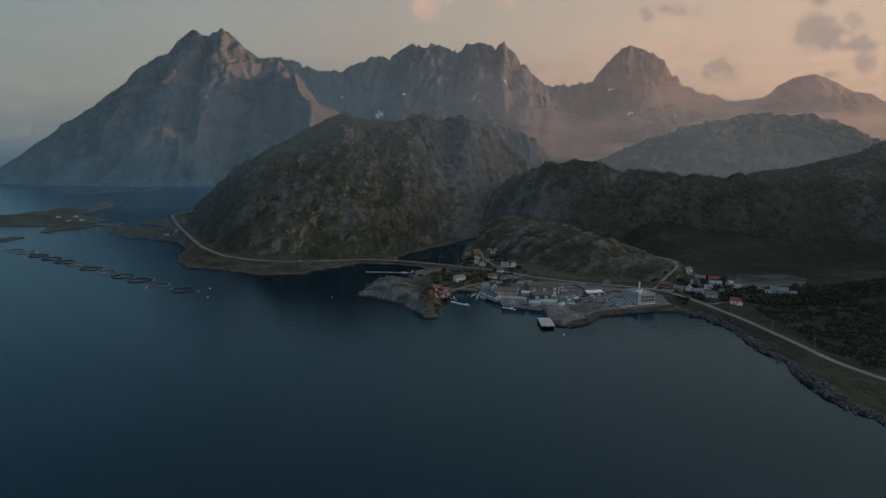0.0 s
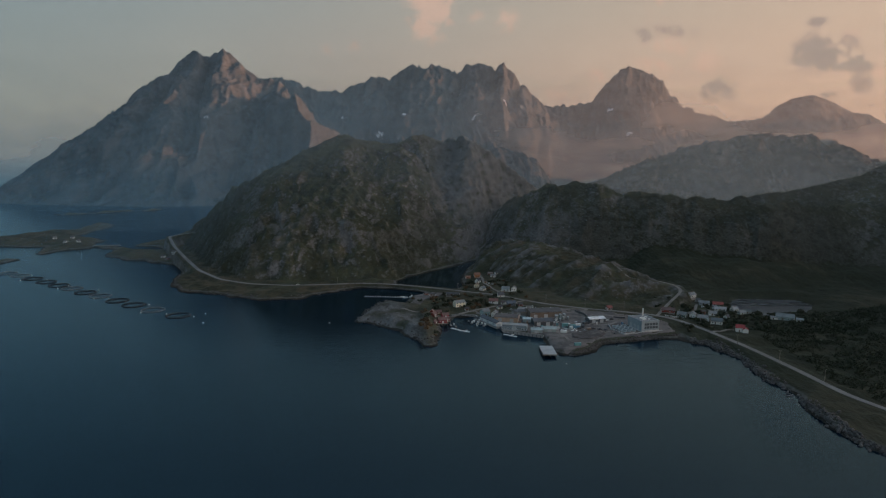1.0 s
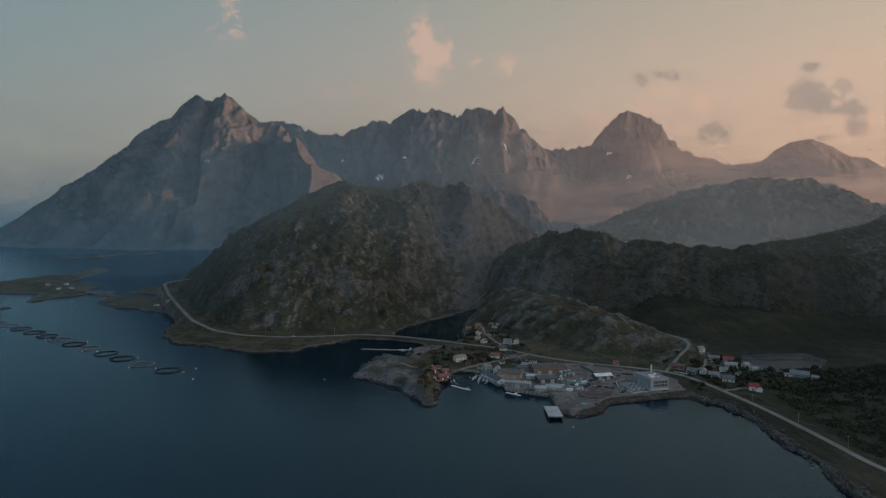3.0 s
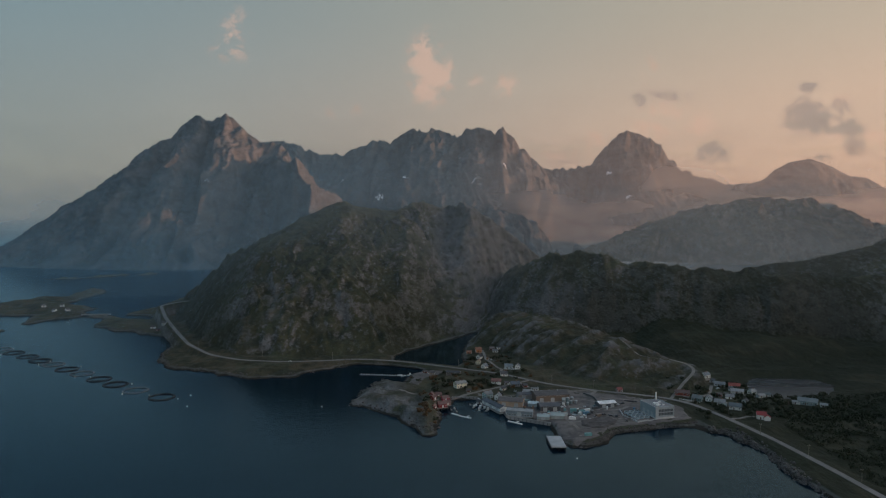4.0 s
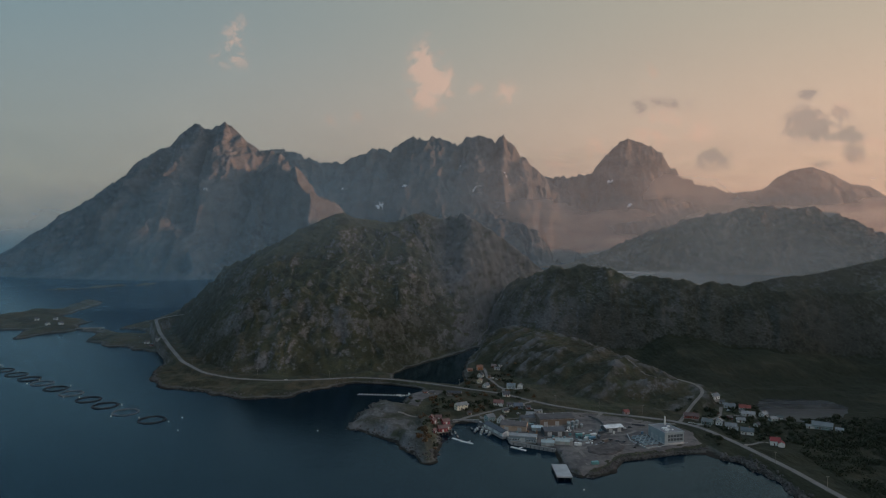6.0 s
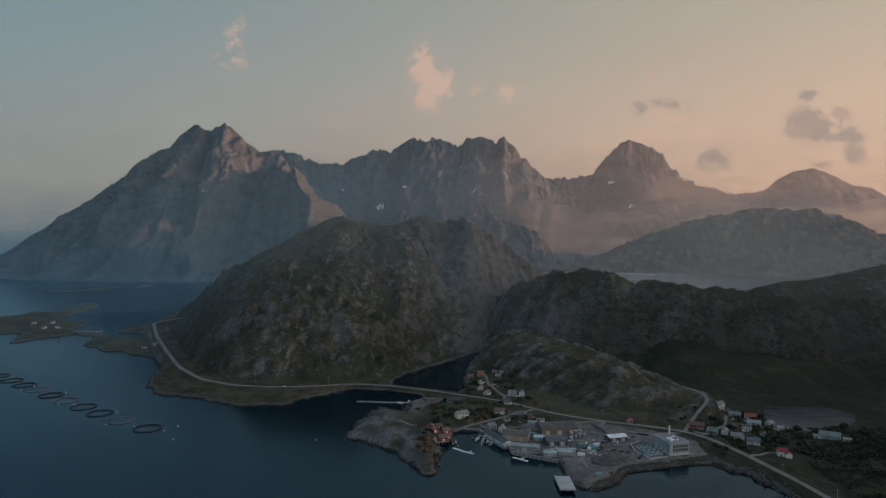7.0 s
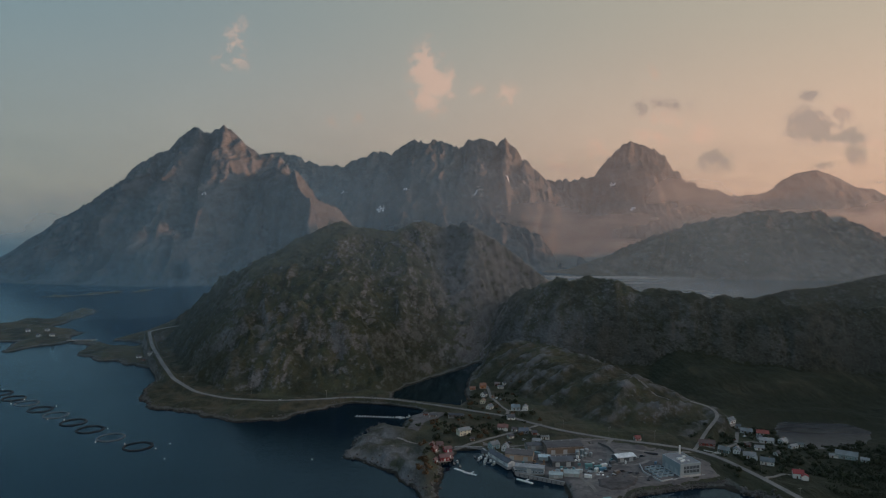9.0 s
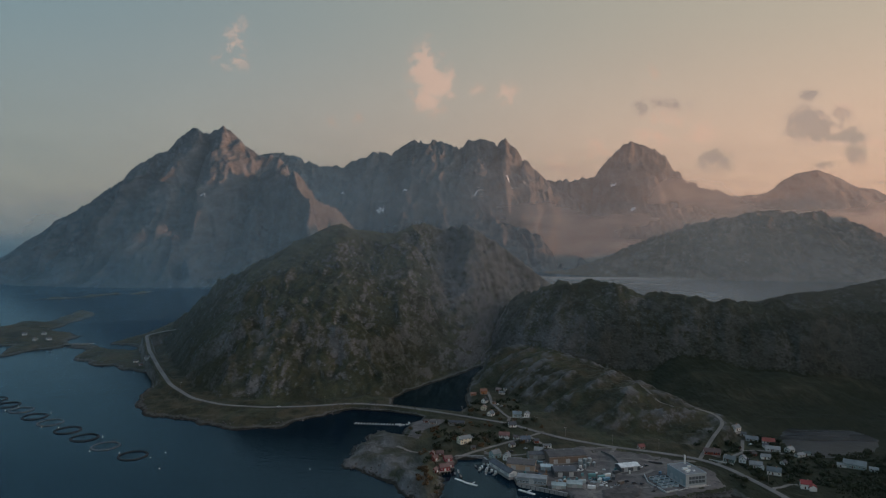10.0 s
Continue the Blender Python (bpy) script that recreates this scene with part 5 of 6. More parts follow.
def basin(x, y, turn, group="settling tanks"):
    e = thing("settling_tank", x, y, turn, "round pale blue tank with white rim on the yard", "tank", group=group)
    bm = tube(bmesh.new(), 2.3, 2.3, 0, 1.9, 18, caps=False)
    part("shell", tube(bm, 2.15, 2.15, 0.3, 1.9, 18, caps=False), paint((0.34, 0.42, 0.46), 0.5), e)
    part("rim", tube(tube(bmesh.new(), 2.4, 2.4, 1.8, 2.0, 18, caps=False), 2.4, 2.1, 2.0, 2.02, 18, caps=False), paint((0.44, 0.46, 0.46), 0.4), e)
    part("content", tube(bmesh.new(), 2.12, 2.12, 1.2, 1.3, 18), paint((0.05, 0.07, 0.08), 0.15), e)
    return e


processing_plant(199.8, 666, 15)
first = basin(*(pose(181, 663, 0, 0, 0, 15) @ pose(-6.5, -9.5, 0)).translation.xy, 0)
for i in range(3):
    for j in range(4):
        if i or j:
            m = pose(181, 663, 0, 0, 0, 15) @ pose(5.2 * i - 6.5, 6.0 * j - 9.5, 0)
            copy_thing(first, pose(m.translation.x, m.translation.y, level(m.translation.x, m.translation.y)))


def low_wall(points, label, h=1.1, w=0.5, tone=0.46):
    """A low cast wall in straight lengths."""
    e = thing("low_wall", points[0][0], points[0][1], 0, label, "wall")
    for (x0, y0), (x1, y1) in zip(points[:-1], points[1:]):
        L, turn = math.hypot(x1 - x0, y1 - y0), math.degrees(math.atan2(y1 - y0, x1 - x0))
        n = max(1, round(L / 5))
        for i in range(n):
            p = part("wall_block", solid(L * i / n + 0.04, L * (i + 1) / n - 0.04, -w / 2, w / 2, -0.6, h), paint((tone, tone, tone * 0.98), 0.8), e)
            p.matrix_basis = pose(x0 - points[0][0], y0 - points[0][1], 0, 0, 0, turn)


low_wall([(169, 680), (167, 662), (175, 641), (186, 646)], "pale low concrete wall round the settling tanks")
low_wall([(186, 645), (192, 648.5), (216, 656)], "pale low concrete kerb wall before the plant", 0.8)
low_wall([(144, 728), (151, 716), (152, 700)], "dark grey block wall beside the yard track", 1.6, tone=0.13)


def pipe_rack(x, y, turn, n, colour, label):
    """Stored plastic pipe on two bearers."""
    e = thing("pipe_stack", x, y, turn, label, "pipes", group="stored pipes")
    for px in (-3.5, 3.5):
        part("bearer", solid(px - 0.15, px + 0.15, -1.5, 1.5, 0, 0.35), TIMBER, e)
    for i in range(n):
        row, k = divmod(i, 4)
        part("pipe", tube(bmesh.new(), 0.32, 0.32, -6, 6, 10, pose(0, -1.05 + 0.7 * k + 0.35 * (row % 2), 0.68 + 0.6 * row, 0, 90, 0)), paint(colour, 0.5), e)


for px, py, turn, n, colour, word in ((168, 648, 62, 6, (0.05, 0.05, 0.055), "black"), (160, 690, 15, 4, (0.04, 0.04, 0.045), "black"), (118, 732, 40, 5, (0.30, 0.33, 0.33), "pale grey"), (186, 704, -20, 6, (0.05, 0.05, 0.055), "black")):
    pipe_rack(px, py, turn, n, colour, word + " plastic pipes stacked on timber bearers")


def silo(x, y, h, r, colour=(0.50, 0.56, 0.57)):
    e = thing("feed_silo", x, y, 0, "pale upright steel silo on the yard", "silo", group="feed silos")
    part("shell", tube(bmesh.new(), r, r, 0.8, h, 16), paint(colour, 0.45, 0.1), e)
    part("cap", tube(bmesh.new(), r * 1.02, r * 0.2, h, h + r * 0.5, 16), paint((0.36, 0.40, 0.40), 0.45), e)
    part("ladder", solid(-0.25, 0.25, -r - 0.18, -r - 0.02, 0.2, h), METAL, e)
    for i in range(4):
        a = math.pi / 4 + i * math.pi / 2
        part("leg", solid(r * 0.7 * math.cos(a) - 0.12, r * 0.7 * math.cos(a) + 0.12, r * 0.7 * math.sin(a) - 0.12, r * 0.7 * math.sin(a) + 0.12, -0.5, 0.9), METAL, e)


for i, (px, py, hh, rr) in enumerate(((119, 699, 4.5, 1.8), (123.5, 702, 5, 1.8), (128, 704, 4.6, 1.8), (126, 698, 3.4, 1.5), (131, 699, 3.2, 1.5), (122, 694, 3.0, 1.4))):
    silo(px, py, hh, rr, (0.20, 0.26, 0.27) if i % 2 else (0.27, 0.30, 0.30))


def container(x, y, turn, colour, label):
    e = thing("shipping_container", x, y, turn, label, "container", group="containers on the yard")
    part("body", solid(-3, 3, -1.2, 1.2, 0.15, 2.55), paint(colour, 0.55), e)
    for i in range(9):
        for s in (-1, 1):
            part("rib", solid(-2.8 + 0.7 * i - 0.1, -2.8 + 0.7 * i + 0.1, s * 1.2 - 0.05, s * 1.2 + 0.05, 0.3, 2.45), paint(colour, 0.55), e)
    for s in (-1, 1):
        part("door", solid(2.98, 3.05, min(0.05 * s, 1.15 * s), max(0.05 * s, 1.15 * s), 0.25, 2.45), paint(tuple(c * 0.8 for c in colour), 0.55), e)


BLUE, GREEN, ORANGE = (0.10, 0.24, 0.34), (0.13, 0.30, 0.30), (0.42, 0.15, 0.06)
for px, py, turn, colour, word in ((131, 672, 20, GREEN, "blue-green"), (137, 676, 25, WHITE, "white"), (134, 667, 15, BLUE, "blue"), (141, 671, 70, (0.09, 0.10, 0.11), "dark grey"), (128, 665, 60, (0.5, 0.55, 0.55), "pale grey"),
                                  (144, 660, 40, (0.16, 0.13, 0.11), "brown"), (124, 676, 10, GREEN, "blue-green"), (118, 650, -20, WHITE, "white"), (122, 602, 12, GREEN, "blue-green"), (146, 683, 30, (0.08, 0.09, 0.1), "dark grey"), (113, 662, 0, (0.45, 0.5, 0.5), "pale grey"), (212, 690, -40, WHITE, "white"), (83, 700, -30, (0.2, 0.3, 0.33), "blue-grey")):
    container(px, py, turn, colour, word + " steel container standing on the yard")
# ---- the harbour ----
def red_cabin(x, y, turn, L, W, H, colour, label, z=2.6):
    """A fisherman's cabin on piles with a narrow deck."""
    L, W, H = L * 0.8, W * 0.8, H * 0.85
    e = thing("boathouse", x, y, turn, label, "boathouse", max(level(x, y), z), "red boathouses")
    part("wall", gable_walls(L, W, H, W * 0.42), paint(colour, 0.7), e)
    part("roof", gable_roof(L, W, H, W * 0.42, 0.35, 0.18), paint((0.17, 0.10, 0.09), 0.85, 0.25, "roofing"), e)
    part("deck", solid(-L / 2 - 0.6, L / 2 + 0.6, -W / 2 - 2.0, W / 2 + 0.4, -0.3, -0.02), TIMBER, e)
    for i in range(4):
        for s in (-W / 2 - 1.7, W / 2):
            px = -L / 2 + L * i / 3
            part("pile", solid(px - 0.15, px + 0.15, s - 0.15, s + 0.15, -4.5, -0.3), TIMBER, e)
    part("door", solid(-0.9, 0.9, -W / 2 - 0.08, -W / 2 + 0.02, 0.0, 2.1), paint(WHITE), e)
    for px in (-L * 0.33, L * 0.33):
        window(e, px, -W / 2, 0.9, 0.9, 1.0, "y", -1)
    for s in (-1, 1):
        window(e, s * L / 2, 0, 1.0, 0.9, 1.0, "x", s)


for px, py, turn, L, W, H, colour in ((3, 715, 20, 9, 6, 3.2, (0.40, 0.045, 0.065)), (-4, 727, 5, 8, 6, 2.8, (0.20, 0.03, 0.03)), (-9, 708, 60, 8, 6, 3.0, (0.22, 0.04, 0.03)), (0, 693, 15, 11, 7, 3.8, (0.26, 0.030, 0.036)),
                                    (-8, 686, 70, 7, 5, 2.8, (0.22, 0.04, 0.032)), (5, 701, 12, 7, 5, 2.8, (0.28, 0.035, 0.042)), (-11, 719, 80, 6, 5, 2.6, (0.20, 0.04, 0.03))):
    red_cabin(px, py, turn, L, W, H, colour, "dark red boathouse on timber piles at the shore" if colour[0] < 0.4 else "bright red boathouse on timber piles at the shore")


def boat(x, y, turn, L, colour, cabin, label, z=0.0):
    """A small working boat: lofted hull, deck, wheelhouse, mast."""
    e = thing("boat", x, y, turn, label, "boat", z, "moored boats")
    bm, rings = bmesh.new(), []
    for s, w, sheer in ((-0.5, 0.75, 0.9), (-0.25, 0.95, 0.85), (0.0, 1.0, 0.9), (0.25, 0.85, 1.05), (0.42, 0.45, 1.25), (0.5, 0.04, 1.4)):
        b = L * 0.16 * w
        rings.append([bm.verts.new((s * L, py, pz)) for py, pz in ((-b, sheer), (-b * 0.85, 0.1), (-b * 0.2, -0.45), (b * 0.2, -0.45), (b * 0.85, 0.1), (b, sheer))])
    for p, q in zip(rings[:-1], rings[1:]):
        for i in range(5):
            bm.faces.new((p[i], q[i], q[i + 1], p[i + 1]))
    bm.faces.new(rings[0])
    hull = part("hull", bm, paint(colour, 0.4), e)
    bm, deck = bmesh.new(), []
    for s, w in ((-0.49, 0.72), (0.0, 0.95), (0.25, 0.8), (0.46, 0.2)):
        deck.append([bm.verts.new((s * L, k * L * 0.16 * w, 0.7)) for k in (-1, 1)])
    for p, q in zip(deck[:-1], deck[1:]):
        bm.faces.new((p[0], q[0], q[1], p[1]))
    part("deck", bm, TIMBER, e)
    if cabin:
        c = part("wheelhouse", solid(-L * 0.12, L * 0.12, -L * 0.09, L * 0.09, 0.7, 2.6), paint(WHITE, 0.4), e)
        part("windscreen", solid(L * 0.12 - 0.02, L * 0.12 + 0.05, -L * 0.08, L * 0.08, 1.7, 2.35), GLASS, c)
        part("cabin_roof", solid(-L * 0.14, L * 0.14, -L * 0.10, L * 0.10, 2.6, 2.72), paint(WHITE, 0.4), c)
        part("mast", tube(bmesh.new(), 0.06, 0.04, 0.7, 5.0, 6, Matrix.Translation((-L * 0.16, 0, 0))), METAL, e)


for i, (px, py, turn, L, colour, cabin) in enumerate(((33, 703, 60, 8, (0.10, 0.12, 0.14), True), (37, 698, 75, 9, WHITE, True), (41, 694, 50, 8, (0.08, 0.14, 0.2), True), (36, 691, 80, 6, WHITE, False), (44, 690, 65, 9, (0.30, 0.32, 0.33), True),
                                                     (28, 708, 100, 6, (0.09, 0.09, 0.1), False), (31, 699, 70, 7, (0.10, 0.11, 0.12), True), (39, 706, 65, 7, WHITE, True), (14, 684, 95, 6, (0.14, 0.10, 0.08), False), (-38, 836, 10, 7, WHITE, True), (-46, 832, 40, 6, (0.5, 0.52, 0.53), False), (-50, 836, -10, 6, WHITE, False), (9, 690, 100, 6, (0.12, 0.12, 0.13), False), (12, 695, 95, 6, WHITE, False))):
    boat(px, py, turn, L, colour, cabin, ("white" if colour[0] > 0.6 else "dark" if colour[0] < 0.2 else "grey") + (" fishing boat with wheelhouse moored in the harbour" if cabin else " open skiff moored in the harbour"))


def pontoon(x0, y0, x1, y1, w, fingers, label, side=1):
    """A floating jetty with finger booms."""
    L, turn = math.hypot(x1 - x0, y1 - y0), math.degrees(math.atan2(y1 - y0, x1 - x0))
    e = thing("floating_jetty", x0, y0, turn, label, "jetty", 0.0)
    n = max(1, round(L / 8))
    for i in range(n):
        part("float", solid(L * i / n + 0.1, L * (i + 1) / n - 0.1, -w / 2, w / 2, -0.35, 0.5), paint((0.60, 0.60, 0.58) if not fingers > 2 else (0.20, 0.20, 0.20), 0.7), e)
    for i in range(fingers):
        px = L * (i + 0.5) / fingers
        part("finger", solid(px - 0.45, px + 0.45, min(side * w / 2, side * (w / 2 + 4.5)), max(side * w / 2, side * (w / 2 + 4.5)), -0.2, 0.45), paint((0.55, 0.55, 0.53), 0.7), e)
    return e


pontoon(-98, 838, -42, 832, 1.1, 18, "floating marina jetty with white finger booms")
pontoon(9, 679, 17, 671, 2.6, 0, "white floating jetty section by the boathouses")
pontoon(17, 670, 27, 663, 2.6, 1, "white floating jetty section in the harbour")
pontoon(60, 655, 72, 645, 2.4, 0, "floating jetty below the quay office")
pontoon(70, 654, 66, 650, 1.6, 0, "short gangway float below the quay office")


def quay():
    """The concrete pier head on dark piles."""
    e = thing("pier", 93.5, 591, 0, "concrete pier head on dark piles", "pier", 0.0)
    part("deck", solid(-6, 6, -14, 14, 2.0, 2.7), paint((0.36, 0.37, 0.37), 0.8), e)
    part("kerb", solid(-6.1, -5.6, -14.1, 14.1, 2.7, 3.0), CONCRETE, e)
    part("kerb", solid(-5.6, 6, -14.1, -13.6, 2.7, 3.0), CONCRETE, e)
    for i in range(6):
        for px in (-5.4, 0, 5.0):
            part("pile", solid(px - 0.3, px + 0.3, -13.4 + 5.2 * i - 0.3, -13.4 + 5.2 * i + 0.3, -4, 2.0), RUBBER, e)
    for i in range(5):
        part("fender", tube(bmesh.new(), 0.45, 0.45, 0.4, 1.9, 10, Matrix.Translation((-6.3, -11 + 5 * i, 0))), RUBBER, e)


quay()


def quay_wall(points, label):
    """A concrete quay edge along the water."""
    for (x0, y0), (x1, y1) in zip(points[:-1], points[1:]):
        L, turn = math.hypot(x1 - x0, y1 - y0), math.degrees(math.atan2(y1 - y0, x1 - x0))
        e = thing("quay_edge", x0, y0, turn, label, "quay", 0.0, "quay edges")
        part("wall", solid(0, L, -1.2, 1.2, -3, 2.6), CONCRETE, e)
        part("kerb", solid(0, L, -1.25, -0.85, 2.6, 2.95), paint((0.20, 0.19, 0.18)), e)
        for i in range(int(L / 4)):
            part("fender", solid(2 + 4 * i - 0.2, 2 + 4 * i + 0.2, -1.5, -1.2, 0.2, 2.4), RUBBER, e)


quay_wall([(10, 730), (36, 730)], "stone-grey quay edge with dark fenders at the harbour")
quay_wall([(36, 726), (42, 708), (58, 686), (62, 662), (97, 642)], "concrete quay edge with dark fenders below the fish hall")


def fish_cage(dark):
    """A round floating pen: two float rings, brackets, handrail, net."""
    e = thing("fish_cage", 0, 0, 0, ("black" if dark else "grey") + " plastic ring of a floating fish cage on the sea", "fish cage", 0.0, "fish cages")
    mat = RUBBER if dark else paint((0.15, 0.16, 0.165), 0.6)

    def hoop(r, z, t, n=64, m=8):
        bm = bmesh.new()
        rows = [[bm.verts.new(((r + t * math.cos(2 * math.pi * j / m)) * math.cos(2 * math.pi * i / n), (r + t * math.cos(2 * math.pi * j / m)) * math.sin(2 * math.pi * i / n), z + t * math.sin(2 * math.pi * j / m))) for j in range(m)] for i in range(n)]
        for i in range(n):
            for j in range(m):
                bm.faces.new((rows[i][j], rows[(i + 1) % n][j], rows[(i + 1) % n][(j + 1) % m], rows[i][(j + 1) % m]))
        return bm
    part("float_ring", hoop(13.2, 0.25, 0.42 if dark else 0.26), mat, e)
    part("float_ring", hoop(12.0, 0.25, 0.42 if dark else 0.22), mat, e)
    rail = part("handrail", hoop(12.0, 1.05, 0.12 if dark else 0.08), mat, e)
    post = solid(11.85, 12.15, -0.12, 0.12, 0.3, 1.05)
    box(post, 12.0, 13.2, -0.25, 0.25, 0.45, 0.8)
    me = bpy.data.meshes.new("bracket")
    post.to_mesh(me)
    post.free()
    me.materials.append(mat)
    for i in range(20):
        o = new("bracket", me)
        o.parent = e
        o.matrix_basis = pose(0, 0, 0, 0, 0, 18 * i)
    if dark:
        net = tube(bmesh.new(), 11.95, 11.95, -0.6, 0.6, 48, caps=False)
        part("net", net, plain("dark_net", (0.02, 0.022, 0.022), 0.95), e)
    b = part("marker_buoy", tube(tube(bmesh.new(), 0.7, 0.7, -0.2, 0.7, 10), 0.12, 0.12, 0.7, 2.2, 6), paint((0.72, 0.70, 0.62), 0.5), e)
    b.location = (16.0, 6.0, 0)
    return e


dark_cage, grey_cage = fish_cage(True), fish_cage(False)
SPOTS = [(-289, 734, 1), (-328, 761, 0), (-362, 787, 1), (-393, 812, 1), (-427, 839, 0), (-458, 862, 1), (-490, 889, 0), (-520, 912, 1), (-552, 937, 1), (-586, 963, 1), (-620, 988, 0), (-652, 1010, 0)]
used = [False, False]
for px, py, kind in SPOTS:
    proto = dark_cage if kind else grey_cage
    m = pose(px, py, 0, 0, 0, (px * 7) % 360)
    if not used[kind]:
        proto.matrix_basis, used[kind] = m, True
    else:
        copy_thing(proto, m)


def buoy(x, y):
    e = thing("buoy", x, y, 0, "small pale mooring buoy floating on the bay", "buoy", 0.0, "mooring buoys")
    part("float", tube(tube(bmesh.new(), 0.25, 0.8, -0.3, 0.3, 12), 0.8, 0.2, 0.3, 0.9, 12), paint((0.50, 0.44, 0.36), 0.5), e)
    part("eye", solid(-0.08, 0.08, -0.08, 0.08, 0.9, 1.2), METAL, e)


for px, py in ((104, 558), (-118, 700), (-270, 728), (-262, 742), (-250, 700)):
    buoy(px, py)


# ---- vehicles, fence, poles ----
def car(x, y, turn, colour, label, z=None):
    e = thing("car", x, y, turn, label, "car", z, "parked cars")
    bm = bmesh.new()
    prof = ((-2.1, 0.35), (2.1, 0.35), (2.1, 0.8), (1.0, 0.95), (-1.9, 0.98), (-2.1, 0.85))
    a, b = [bm.verts.new((px, -0.85, pz)) for px, pz in prof], [bm.verts.new((px, 0.85, pz)) for px, pz in prof]
    bm.faces.new(a)
    bm.faces.new(b[::-1])
    for i in range(6):
        bm.faces.new((a[(i + 1) % 6], a[i], b[i], b[(i + 1) % 6]))
    part("body", bm, paint(colour, 0.3, 0.05), e)
    bm = bmesh.new()
    prof = ((-1.8, 0.97), (1.0, 0.95), (0.35, 1.45), (-1.4, 1.48))
    a, b = [bm.verts.new((px, -0.72, pz)) for px, pz in prof], [bm.verts.new((px, 0.72, pz)) for px, pz in prof]
    bm.faces.new(a)
    bm.faces.new(b[::-1])
    for i in range(4):
        bm.faces.new((a[(i + 1) % 4], a[i], b[i], b[(i + 1) % 4]))
    g = part("cabin_glass", bm, GLASS, e)
    part("car_roof", solid(-1.4, 0.35, -0.7, 0.7, 1.47, 1.53), paint(colour, 0.3, 0.05), g)
    for px in (-1.3, 1.3):
        for s in (-1, 1):
            w = part("wheel", tube(bmesh.new(), 0.33, 0.33, -0.11, 0.11, 12), RUBBER, e)
            w.matrix_basis = pose(px, s * 0.8, 0.33, 90, 0, 0)


car(-190, 882, 176, WHITE, "white car on the coast road", 6.4)
for px, py, turn, colour, word in ((150, 664, 30, (0.05, 0.05, 0.055), "black"), (155, 660, 15, (0.08, 0.08, 0.09), "dark grey"), (161, 658, 25, (0.05, 0.05, 0.06), "black"), (118, 688, 60, WHITE, "white"), (140, 655, 10, (0.3, 0.31, 0.32), "silver"),
                                  (62, 735, 20, (0.06, 0.06, 0.07), "black"), (8, 726, 10, (0.05, 0.05, 0.05), "black"), (76, 740, 40, (0.35, 0.36, 0.37), "silver"), (292, 752, 30, WHITE, "white"), (276, 741, 10, (0.25, 0.05, 0.04), "red"),
                                  (62, 893, 70, WHITE, "white"), (125, 668, 30, (0.04, 0.12, 0.14), "teal"), (131, 660, 25, WHITE, "white"), (136, 664, 28, (0.06, 0.06, 0.07), "black"), (142, 676, 35, (0.10, 0.11, 0.12), "dark grey"), (170, 694, 10, WHITE, "white"), (176, 697, 12, (0.06, 0.07, 0.08), "black"),
                                  (206, 690, 60, (0.30, 0.30, 0.31), "silver"), (68, 752, 30, WHITE, "white"), (50, 766, -10, (0.10, 0.03, 0.03), "dark red"), (84, 838, 10, WHITE, "white"), (74, 946, 50, (0.28, 0.29, 0.30), "silver"), (299, 757, 15, (0.05, 0.06, 0.07), "black"), (312, 744, 40, WHITE, "white"), (272, 712, 30, (0.06, 0.06, 0.07), "black"), (46, 734, 20, (0.07, 0.08, 0.09), "black"), (96, 705, 0, (0.30, 0.32, 0.33), "silver"), (66, 886, 40, (0.4, 0.4, 0.4), "silver"), (148, 690, 20, (0.12, 0.3, 0.32), "blue-green"), (286, 668, 0, (0.07, 0.07, 0.08), "dark"), (28, 770, 15, (0.5, 0.5, 0.5), "silver")):
    car(px, py, turn, colour, word + " car parked on the gravel", level(px, py) + 0.3)


def fence(x0, y0, x1, y1, label):
    L, turn = math.hypot(x1 - x0, y1 - y0), math.degrees(math.atan2(y1 - y0, x1 - x0))
    e = thing("fence", x0, y0, turn, label, "fence")
    for i in range(int(L / 2) + 1):
        z = level(x0 + (x1 - x0) * i * 2 / L, y0 + (y1 - y0) * i * 2 / L) - e.location.z
        part("post", solid(2 * i - 0.08, 2 * i + 0.08, -0.08, 0.08, z - 0.5, z + 1.1), paint(WHITE), e)
    for h in (0.5, 0.95):
        bm = bmesh.new()
        box(bm, 0, L, -0.1, -0.04, h - 0.1, h + 0.1)
        part("rail", bm, paint(WHITE), e)


fence(72, 842, 100, 838, "white painted board fence below the houses")
fence(236, 710, 252, 697, "white painted board fence by the road")


def pole(x, y, h=9.0):
    e = thing("power_pole", x, y, 0, "weathered wooden power pole with crossarm", "pole", group="power poles")
    part("post", tube(bmesh.new(), 0.17, 0.12, -1, h, 8), TIMBER, e)
    part("crossarm", solid(-1.2, 1.2, -0.08, 0.08, h - 0.7, h - 0.5), TIMBER, e)
    for px in (-1.0, 0, 1.0):
        part("insulator", tube(bmesh.new(), 0.07, 0.05, h - 0.5, h - 0.2, 6, Matrix.Translation((px, 0, 0))), paint(WHITE, 0.3), e)


for px, py in ((265, 600), (277, 548), (286, 498), (262, 655), (246, 700), (200, 738), (160, 752), (120, 777), (80, 822), (20, 862), (-140, 900), (-230, 902), (-330, 952)):
    pole(px, py)


